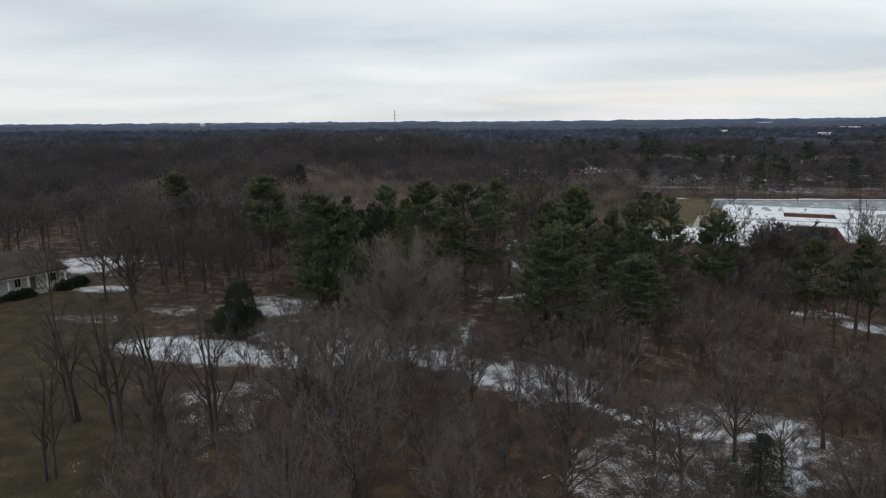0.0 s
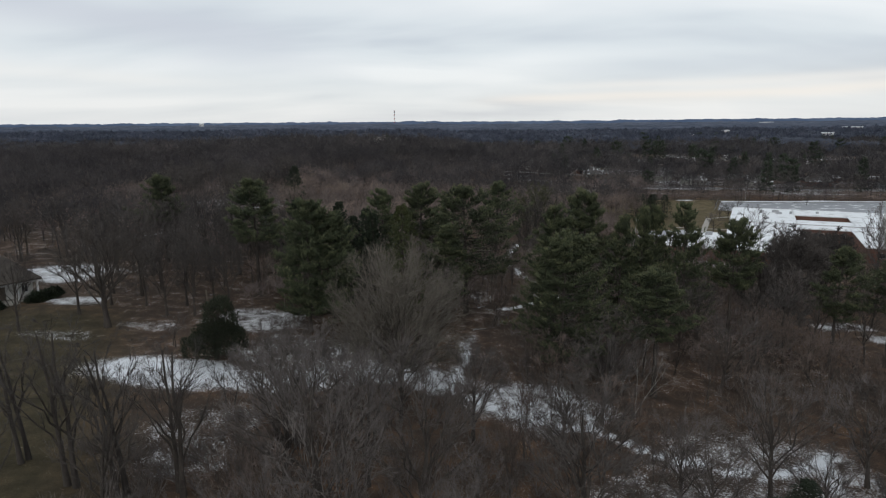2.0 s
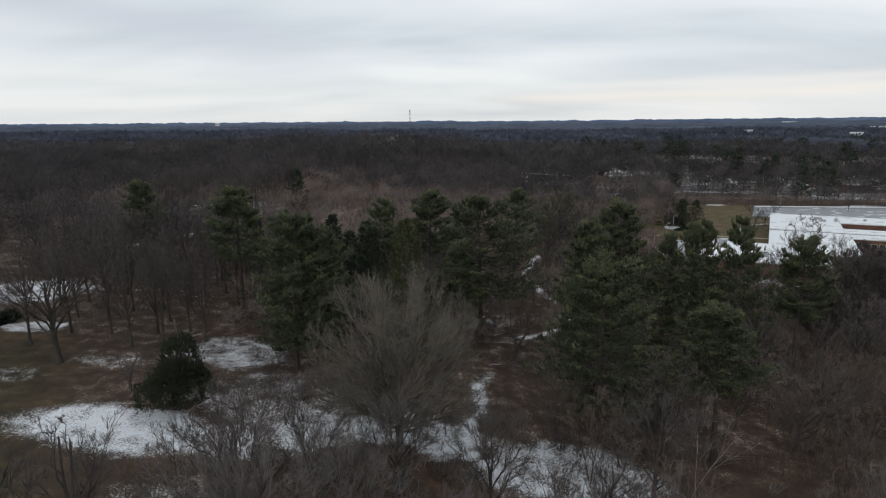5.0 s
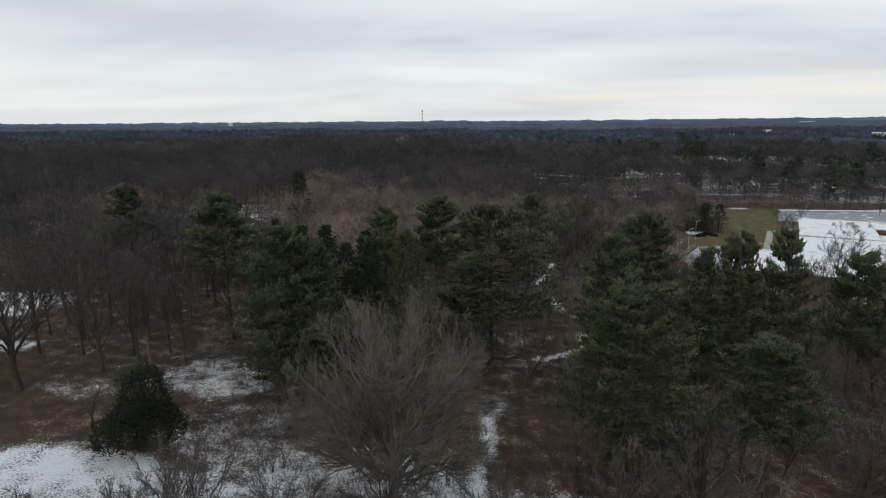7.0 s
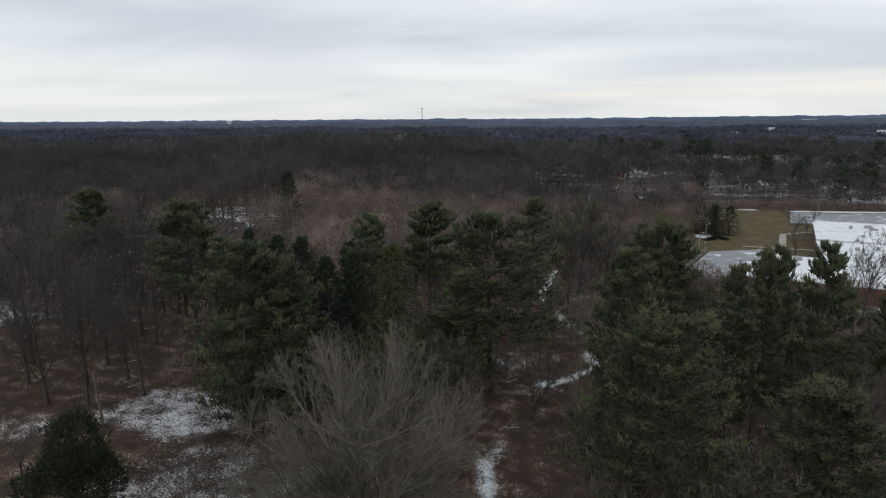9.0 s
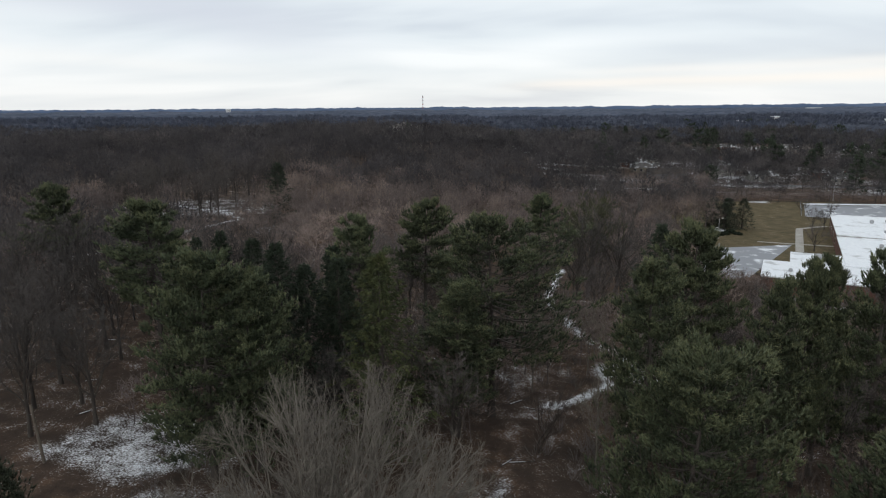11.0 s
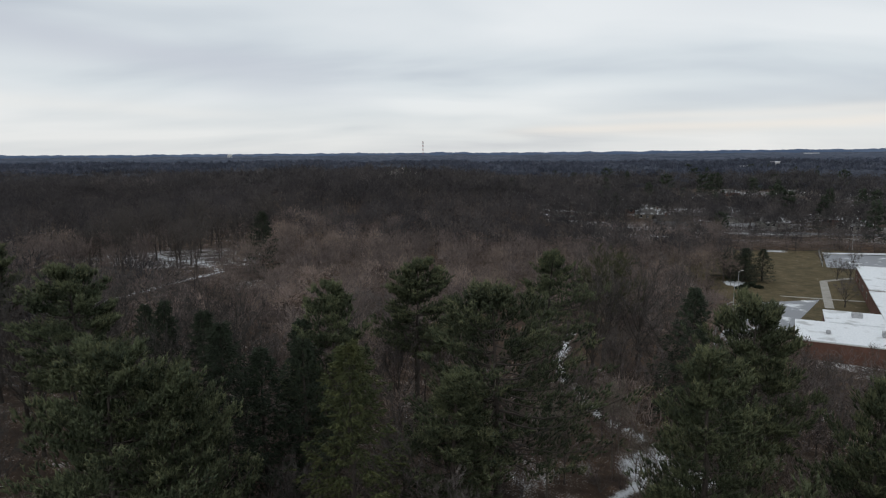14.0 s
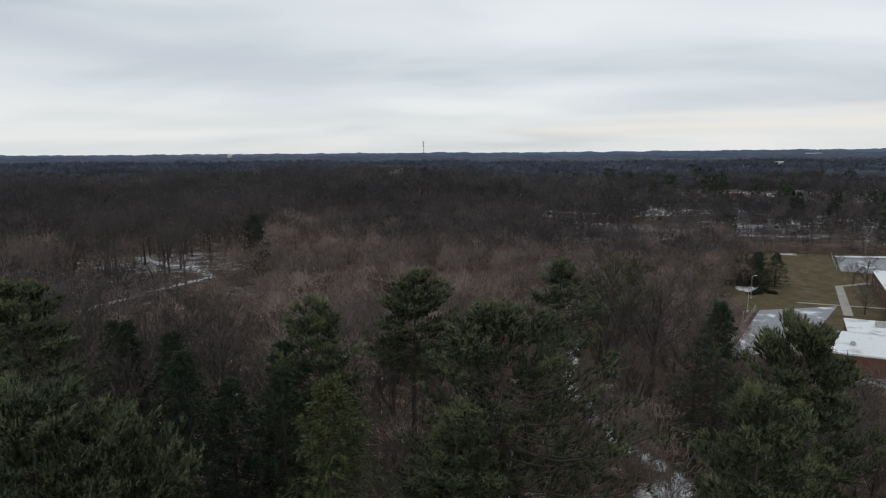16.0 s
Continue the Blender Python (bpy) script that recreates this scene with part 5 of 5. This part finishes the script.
# ---- fences ----
def fence(label, a, b, n, h):
    """A wire-mesh fence: posts, two rails and a sparse mesh of wires."""
    root = thing("fence", label, "fence", "wire fences by the school")
    pts = [Vector((a[0] + (b[0] - a[0]) * i / n, a[1] + (b[1] - a[1]) * i / n, 0)) for i in range(n + 1)]
    for p in pts:
        p.z = height(p.x, p.y)
        bm = bmesh.new(); rod(bm, p - Vector((0, 0, 0.2)), p + Vector((0, 0, h)), 0.045, seg=6); part("post", bm, METAL, root)
    for p, q in zip(pts, pts[1:]):
        for z in (0.15, h - 0.04):
            bm = bmesh.new(); rod(bm, p + Vector((0, 0, z)), q + Vector((0, 0, z)), 0.025, seg=5); part("rail", bm, METAL, root)
        bm = bmesh.new()
        for k in range(1, 7):
            u = p.lerp(q, k / 7)
            rod(bm, u + Vector((0, 0, 0.15)), u + Vector((0, 0, h - 0.04)), 0.008, seg=3)
        part("mesh", bm, METAL, root)


fence("wire fence along the edge of the snowy schoolyard", (72.2, 235.5), (49.3, 196.5), 14, 1.3)
fence("wire fence at the corner of the rear parking lot", (120.2, 287), (132, 312), 10, 1.5)


# ---- low planting on the snow bank ----
def build_bank_shrubs():
    src = leafy_shrub("shrub", "low dark shrub half buried in drifted snow", "shrubs on the snow bank", 8, 1.0, 1.0, SHRUB, 500)
    for x, y, s, h in ((80.5, 254, 1.5, 0.8), (83.2, 256.6, 1.7, 0.9), (78.4, 252.4, 1.2, 0.7), (84.6, 253.8, 1.3, 0.8)):
        copy_thing(src, Matrix.Translation((x, y, height(x, y))) @ Matrix.Diagonal((s, s, h, 1)))
    discard(src)


build_bank_shrubs()


# ---- the named trees ----
PINE_LABEL = "tall dark green white pine with layered plumes"
SPRUCE_LABEL = "dark green conical spruce with drooping boughs"


def build_conifers():
    g1, g2 = "white pines in the wood", "spruces among the pines"
    broad, dome = (0.84, 1.0, 1.0, 0.92, 0.76, 0.54, 0.16), (0.90, 1.02, 1.02, 0.98, 0.86, 0.62, 0.20)
    parasol, column = (0.80, 1.02, 1.0, 0.88, 0.68, 0.44, 0.12), (0.78, 1.0, 0.98, 0.88, 0.70, 0.46, 0.10)
    # reach, lowest limbs, profile, limbs, shoots, tufts, tiers
    kinds = [(7.2, 0.13, broad, 126, 19, 4, 10, 0.20), (7.2, 0.16, dome, 130, 19, 4, 10, 0.14), (4.8, 0.46, parasol, 92, 14, 4, 7, 0.24), (4.4, 0.20, column, 112, 13, 4, 11, 0.22),
             (6.6, 0.30, broad, 112, 14, 4, 9, 0.26), (4.6, 0.40, column, 84, 12, 4, 8, 0.38)]
    pines = [pine(PINE_LABEL, g1, 100 + i, 20, r, low, prof, NEEDLE, branches=b, subs=sb, per=per, tiers=t, lop=lop, loose=0.15 if i < 2 else 0.34) for i, (r, low, prof, b, sb, per, t, lop) in enumerate(kinds)]
    # x, y, top, kind, reach (m), turn
    spots = [(-21.6, 108.8, 22.8, 0, 7.0, 0), (-18.0, 110.8, 20.4, 0, 5.6, 150), (17.4, 96.8, 18.0, 1, 7.0, 47), (29.4, 91.5, 14.6, 2, 5.0, 94), (4.6, 126.6, 22.6, 4, 8.0, 141), (0.6, 121, 16.5, 3, 5.0, 188),
             (-35.2, 127.8, 24.4, 2, 5.4, 235), (-11.4, 131.4, 22.0, 3, 4.6, 282), (-4.8, 147.0, 21.6, 2, 5.4, 329), (13.0, 160.5, 20.8, 5, 5.0, 16), (19.2, 115.2, 20.6, 3, 4.7, 63),
             (26.6, 123.8, 22.2, 2, 5.0, 110), (30.1, 113.3, 19.1, 3, 3.9, 157), (34.6, 116.2, 20.2, 3, 3.0, 204), (37.6, 118.5, 20.0, 3, 3.4, 251), (42.9, 118, 20.6, 3, 4.3, 298), (49.6, 114.5, 17.9, 2, 4.6, 345),
             (62, 105, 15.0, 5, 4.4, 32), (71, 105, 15.2, 5, 4.8, 79), (-63.4, 153.2, 23.3, 2, 4.6, 126)]
    for x, y, top, k, r, turn in spots:
        H = top - height(x, y)
        f = r / kinds[k][0]
        copy_thing(pines[k], pose(x, y, height(x, y), 0, 0, turn) @ Matrix.Diagonal((f, f, H / 20, 1)))
    for p in pines:
        discard(p)
    spr = [spruce(SPRUCE_LABEL, g2, 130 + i, 18, 4.7, 0.06, mat, branches=150) for i, mat in enumerate((NEEDLE_DARK, NEEDLE_DARK, NEEDLE_GOLD))]
    tagged(spr[2], "olive-green drooping spruce beside darker pines")
    for i, (x, y, top, k, r) in enumerate([(-18, 119.5, 21.2, 0, 3.4), (-24.3, 130.8, 19.3, 1, 3.2), (-28.4, 130.9, 20.2, 0, 2.7), (-15.8, 122.4, 18.2, 1, 3.4), (-36.7, 143, 17.0, 0, 2.6), (-50.6, 228.0, 20.8, 1, 4.0),
                                           (-6.6, 114.4, 21.2, 2, 4.0), (-14.6, 131, 18.4, 1, 3.2), (30.1, 149.7, 17.6, 0, 3.8), (32, 59, 3.4, 1, 2.3), (-12.5, 124, 18.5, 0, 3.2),
                                           (89.5, 263, 5.6, 1, 2.9), (85, 264.5, 5.6, 0, 4.2), (81.5, 267, 5.4, 1, 4.2), (83.2, 261.5, 4.6, 0, 3.6)]):
        H = top - height(x, y)
        copy_thing(spr[k], pose(x, y, height(x, y), 0, 0, 61 * i) @ Matrix.Diagonal((r / 3.1, r / 3.1, H / 18, 1)))
    for p in spr:
        discard(p)
    jun = juniper_bush("dark bushy juniper at the edge of the snowy lawn", 150,
                       [(0.7, 0, 4.9, 2.2, 3.3), (0.2, -0.4, 2.6, 3.1, 2.7), (-1.9, -0.6, 1.7, 2.3, 1.9), (1.6, 0.6, 2.2, 2.2, 2.2)], 230)
    jun.matrix_world = pose(-31.8, 94.0, height(-31.8, 94.0)) @ Matrix.Diagonal((1.12, 1.12, 1.12, 1))


build_conifers()


def build_landmark_trees():
    maple = dome_tree("large round-crowned bare tree with pale grey twigs", 201, 20.8, 10.2, 30, 15, 7, 6, 0.52, (BARK_PALE, TWIG_PALE))
    maple.matrix_world = pose(-5.6, 88.8, height(-5.6, 88.8))
    ivy = bare_tree("tall bare tree with a greenish ivy-grown top", "", (BARK_PALE, TWIG_IVY), 207, 22.5, 6.8, 0.26, 17, 10, 6, 4, 0.42, twig=0.06, up=1.4, wild=0.4, limb=0.6)
    ivy.matrix_world = pose(25.6, 181, height(25.6, 181))
    plane = bare_tree("tall pale-limbed bare tree on the wooded rise", "pale trees on the rise", (BARK_WHITE, BARK_WHITE), 208, 15, 5.4, 0.25, 14, 8, 5, 3, 0.34, twig=0.11, up=1.3, limb=0.8)
    for x, y, k in ((-48, 492, 1.0), (-41, 489, 1.1), (-32, 494, 1.02), (-55, 497, 0.9)):
        place(plane, x, y, k, 71 * x)
    discard(plane)
    birch = bare_tree("slender bare birch with whitish limbs", "", (BARK_WHITE, TWIG_RED), 202, 11.5, 4.6, 0.2, 10, 7, 5, 3, 0.09, stems=2, twig=0.016)
    birch.matrix_world = pose(24.5, 84, height(24.5, 84))
    oak = bare_tree("spreading dark bare tree on the lawn", "lawn trees", (BARK, BARK), 203, 17.5, 8.6, 0.22, 15, 10, 6, 3, 0.50, twig=0.024)
    oak.matrix_world = pose(-53.4, 106, height(-53.4, 106))
    apple = bare_tree("low gnarled bare fruit tree by the snow patch", "lawn trees", (BARK, TWIG), 204, 5.5, 3.6, 0.2, 9, 8, 5, 3, 0.16, stems=2, twig=0.02, up=0.4)
    for x, y, s in ((-40, 99, 1.0), (-34, 79, 0.95), (-26, 80, 1.15), (-44, 77, 0.8)):
        place(apple, x, y, s, 83 * x)
    discard(apple)


build_landmark_trees()


def build_bare_trees():
    g = "bare trees of the wood"
    tall = [bare_tree("tall bare deciduous tree with fine brown twigs", g, (BARK, TWIG), 300 + i, 16, 4.8, 0.28, 15, 8, 5, 3, 0.20, twig=0.030) for i in range(4)]
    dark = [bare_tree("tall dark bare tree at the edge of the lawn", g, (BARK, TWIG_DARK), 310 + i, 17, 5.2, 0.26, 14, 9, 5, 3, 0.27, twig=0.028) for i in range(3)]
    pale = [bare_tree("slender pale grey bare tree beside the snowy trail", g, (BARK_PALE, TWIG_PALE), 390 + i, 14, 3.6, 0.3, 13, 8, 5, 3, 0.15, twig=0.022, up=1.5, wild=0.4) for i in range(2)]
    rnd = [bare_tree("round-crowned bare tree with dense grey-brown twigs", g, (BARK, TWIG), 320 + i, 16, 6.2, 0.16, 14, 11, 7, 4, 0.32, twig=0.018, up=1.2, wild=0.42) for i in range(2)]
    mid = [bare_tree("bushy bare tree with reddish-brown twigs", g, (BARK, TWIG_RED), 340 + i, 10, 4.4, 0.12, 16, 7, 5, 3, 0.14, stems=2, twig=0.020, up=1.4, wild=0.4) for i in range(3)]
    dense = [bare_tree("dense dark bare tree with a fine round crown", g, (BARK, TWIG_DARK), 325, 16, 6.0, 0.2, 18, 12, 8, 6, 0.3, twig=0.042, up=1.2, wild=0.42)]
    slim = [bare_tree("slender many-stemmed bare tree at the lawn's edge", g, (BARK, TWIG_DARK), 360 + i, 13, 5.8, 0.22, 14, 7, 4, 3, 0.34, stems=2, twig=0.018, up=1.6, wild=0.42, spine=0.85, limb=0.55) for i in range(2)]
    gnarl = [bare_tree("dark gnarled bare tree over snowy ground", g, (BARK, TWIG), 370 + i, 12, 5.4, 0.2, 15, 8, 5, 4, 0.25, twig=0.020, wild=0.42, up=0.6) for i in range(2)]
    taken = [(-20.5, 109.5, 5), (17.4, 96.4, 6), (29, 90, 5), (5, 127.5, 4), (1, 121, 3), (-35, 128, 3), (-5.2, 88.8, 9), (-34, 95, 6), (25.8, 122, 3), (19.6, 115.8, 3), (30, 113.3, 3), (-18, 121, 3), (-7, 115.5, 3), (24.5, 84, 3), (-53.4, 106, 6), (32, 59, 7), (31.5, 54, 5)]

    def add(src, x, y, s, tall_=1.0, r=3.0):
        place(src, x, y, s, (x * 37 + y * 91) % 360, tall=tall_)
        taken.append((x, y, r))

    for x, y, s in ((-10.0, 57, 1.22), (-2, 56, 1.12), (-16.5, 71, 0.95), (-11.5, 73.5, 0.82), (-21, 78, 0.6)):
        add(rnd[int(x) % 2], x, y, s, 1.0, 5)
    for x, y, s in ((64, 123, 1.25), (72, 134, 1.2), (82, 140, 1.1), (57, 121, 0.95)):
        add(dense[0], x, y, s, 1.0, 5)
    for x, y, s in ((-33.6, 62, 1.35), (-29.0, 61, 1.3), (-23.5, 61.5, 1.25), (-41, 66, 1.2), (-47, 60, 1.0), (-37, 54, 1.0), (-52, 66, 0.9), (-27, 54, 1.05)):
        add(slim[int(x) % 2], x, y, s, 1.0, 4)
    for x, y, s in ((19.8, 82, 1.05), (23, 64, 0.95), (24, 58.5, 1.0), (36, 62, 0.8), (14, 77, 0.8), (96.5, 232, 0.7), (113, 265.5, 0.62), (115.5, 263, 0.62), (79.5, 262, 0.6), (121.5, 290, 0.55), (130, 287, 0.5), (168, 300, 0.6)):
        add(gnarl[int(x) % 2], x, y, s, 1.0, 4)
    for x, y, k in ((29.5, 174, 1.35), (21.5, 170, 1.2), (33, 165, 1.15), (25, 190, 1.3)):
        add(dark[int(x) % 3], x, y, k, 1.0, 3)
    rng = random.Random(5)
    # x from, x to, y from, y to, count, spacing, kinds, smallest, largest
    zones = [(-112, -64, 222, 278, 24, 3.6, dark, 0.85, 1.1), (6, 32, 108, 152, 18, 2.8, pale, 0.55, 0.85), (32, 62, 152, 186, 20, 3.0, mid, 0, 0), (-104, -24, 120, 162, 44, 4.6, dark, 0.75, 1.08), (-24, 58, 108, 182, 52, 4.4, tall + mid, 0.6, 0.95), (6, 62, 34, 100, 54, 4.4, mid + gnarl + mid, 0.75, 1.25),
             (-22, 6, 34, 80, 15, 5.0, mid + tall + rnd, 0.7, 1.1), (50, 112, 110, 182, 38, 4.6, mid + tall, 0.8, 1.12), (48, 80, 60, 112, 14, 5.4, mid + tall, 0.75, 1.1), (58, 84, 208, 285, 8, 4.5, mid, 0.9, 1.15), (16, 58, 182, 232, 12, 5.0, tall, 0.6, 0.82), (8, 50, 128, 180, 26, 3.6, tall + mid, 0.55, 0.8), (-24, 6, 92, 112, 6, 4.5, mid, 0.4, 0.7), (-62, -34, 112, 126, 8, 4.5, dark, 0.7, 0.95), (-110, -64, 60, 112, 5, 9, dark, 0.7, 0.95)]
    for x0, x1, y0, y1, count, gap, kinds, lo, hi in zones:
        made = tries = 0
        while made < count and tries < 4000:
            tries += 1
            x, y = rng.uniform(x0, x1), rng.uniform(y0, y1)
            if abs(x) > 0.76 * y + 16 or school_ground(x, y) or (before_yard(x, y) and lo):
                continue
            if any((x - a) ** 2 + (y - b) ** 2 < max(gap, c) ** 2 for a, b, c in taken):
                continue
            if not lo and not before_yard(x, y):
                continue
            if min(to_line(x, y, t) for t in TRAILS) < 3.0:
                continue
            if -96 < x < -68 and 108 < y < 156:
                continue
            k = rng.uniform(lo, hi) if lo else max(0.4, (39 - 0.3 * (y - 78)) / 10.5) * rng.uniform(0.8, 1.0)
            add(rng.choice(kinds), x, y, k, rng.uniform(0.9, 1.12), gap)
            made += 1
    for s in tall + dark + pale + rnd + dense + mid + slim + gnarl:
        discard(s)


build_bare_trees()


def build_brush():
    """Leafless undergrowth in clumps."""
    src = []
    for i, mat in enumerate((TWIG, TWIG_RED, TWIG)):
        rng = np.random.default_rng(400 + i)
        soup = []
        for _ in range(14):
            c = np.append(rng.uniform(-6, 6, 2), -0.1)
            n, h = 11, rng.uniform(1.2, 3.2)
            d = unit(np.stack([rng.normal(0, 0.42, n), rng.normal(0, 0.42, n), np.ones(n)], -1))
            pts = c + np.append(rng.normal(0, 0.25, 2), 0) + d[:, None] * h * np.linspace(0, 1, 3)[None, :, None] + rng.normal(0, 0.05, (n, 3, 3))
            rad = np.full((n, 3), 0.022) * np.array([1, 0.8, 0.4])
            soup.append(spikes(pts[:, 0], unit(pts[:, 2] - pts[:, 0]), np.linalg.norm(pts[:, 2] - pts[:, 0], axis=-1), rad[:, 0] * 1.2))
            q, r = children(rng, pts, rad, 5, 0.25, 1.0, 0.42, 0.5, 0.2, 0.8, 2)
            dq = unit(q[:, 1] - q[:, 0])
            soup.append(blades(q[:, 0], dq, unit(np.cross(dq, rng.normal(0, 1, dq.shape))), np.linalg.norm(q[:, 1] - q[:, 0], axis=-1), np.full(len(q), 0.04)))
        ob = np_part("brush", soup, mat)
        tagged(ob, "tangled leafless undergrowth on the woodland floor", "undergrowth", kind="stuff")
        src.append(ob)
    rng = random.Random(11)
    zones = [(4, 64, 34, 104, 46), (-26, 6, 36, 86, 14), (-26, 2, 76, 108, 14), (2, 30, 84, 120, 10), (-24, 30, 94, 150, 26), (-60, -20, 54, 74, 8), (48, 100, 70, 176, 24), (-110, -24, 122, 186, 26), (22, 60, 100, 180, 18)]
    for x0, x1, y0, y1, count in zones:
        for _ in range(count):
            x, y = rng.uniform(x0, x1), rng.uniform(y0, y1)
            if abs(x) > 0.78 * y + 16 or school_ground(x, y) or min(to_line(x, y, t) for t in TRAILS) < 3.2 or (-96 < x < -66 and 106 < y < 156):
                continue
            ob = rng.choice(src).copy()
            scene.collection.objects.link(ob)
            k = rng.uniform(0.7, 1.2)
            ob.matrix_world = pose(x, y, height(x, y), 0, 0, rng.uniform(0, 360)) @ Matrix.Diagonal((k, k, k, 1))
    for ob in src:
        bpy.data.objects.remove(ob)


build_brush()


def build_pole():
    root = thing("wooden_pole", "weathered bare wooden pole standing in the scrub", "pole")
    root.matrix_world = pose(-38, 109, height(-38, 109), 2, -3, 0)
    bm = bmesh.new(); rod(bm, (0, 0, -0.4), (0, 0, 6.0), 0.16, 0.11, 9); part("shaft", bm, WOOD_POLE, root)


build_pole()


def far_conifers():
    g = "conifers among the far houses"
    label = "dark conifer standing among bare suburban trees"
    src = [spruce(label, g, 500, 15, 3.4, 0.08, NEEDLE_DARK, branches=34, subs=5, per=2, needles=3, size=(1.1, 0.28), blade=(0.8, 0.25), name="conifer_tree"),
           pine(label, g, 501, 15, 4.4, 0.25, (0.7, 1.0, 0.9, 0.65, 0.3), NEEDLE_DARK, branches=34, subs=5, per=2, needles=3, size=(1.2, 0.32), blade=(0.8, 0.25), tiers=7, name="conifer_tree")]
    rng = random.Random(9)
    for _ in range(105):
        x, y = rng.uniform(70, 640), rng.uniform(345, 950)
        if x > 0.72 * y:
            continue
        place(rng.choice(src), x, y, rng.uniform(0.7, 1.35), rng.uniform(0, 360))
    for x, y, s in ((170, 342, 1.2), (186, 346, 1.0), (225, 350, 1.25), (-330, 560, 1.1), (-250, 620, 1.0), (30, 500, 1.0), (-38, 470, 1.1), (-120, 700, 1.0)):
        place(src[0], x, y, s, x)
    for s in src:
        discard(s)


far_conifers()


# ---- fallen timber ----
def build_logs():
    bm = bmesh.new()
    rod(bm, (-2.6, 0, 0.12), (2.6, 0.25, 0.16), 0.13, 0.07, 8)
    rod(bm, (0.4, 0.1, 0.18), (1.5, 0.9, 0.5), 0.05, 0.02, 6)
    rod(bm, (-1.0, 0.05, 0.16), (-0.2, -0.8, 0.4), 0.045, 0.02, 6)
    src = thing("fallen_log", "fallen grey tree limb with a line of snow on top", "log", "fallen limbs in the wood")
    part("wood", bm, BARK, src)
    bm = bmesh.new()
    rod(bm, (-1.9, 0.03, 0.235), (0.9, 0.165, 0.215), 0.055, 0.04, 8)
    part("snow_cover", bm, ROOF_SNOW, src)
    rng = random.Random(31)
    spots = [(rng.uniform(6, 15), rng.uniform(114, 136)) for _ in range(4)]
    spots += [(rng.uniform(-62, -28), rng.uniform(116, 140)) for _ in range(4)] + [(rng.uniform(8, 40), rng.uniform(60, 95)) for _ in range(3)]
    for x, y in spots:
        k = rng.uniform(0.45, 0.7)
        copy_thing(src, pose(x, y, height(x, y), 0, 0, rng.uniform(-50, 50)) @ Matrix.Diagonal((k, k, k, 1)))
    discard(src)


build_logs()
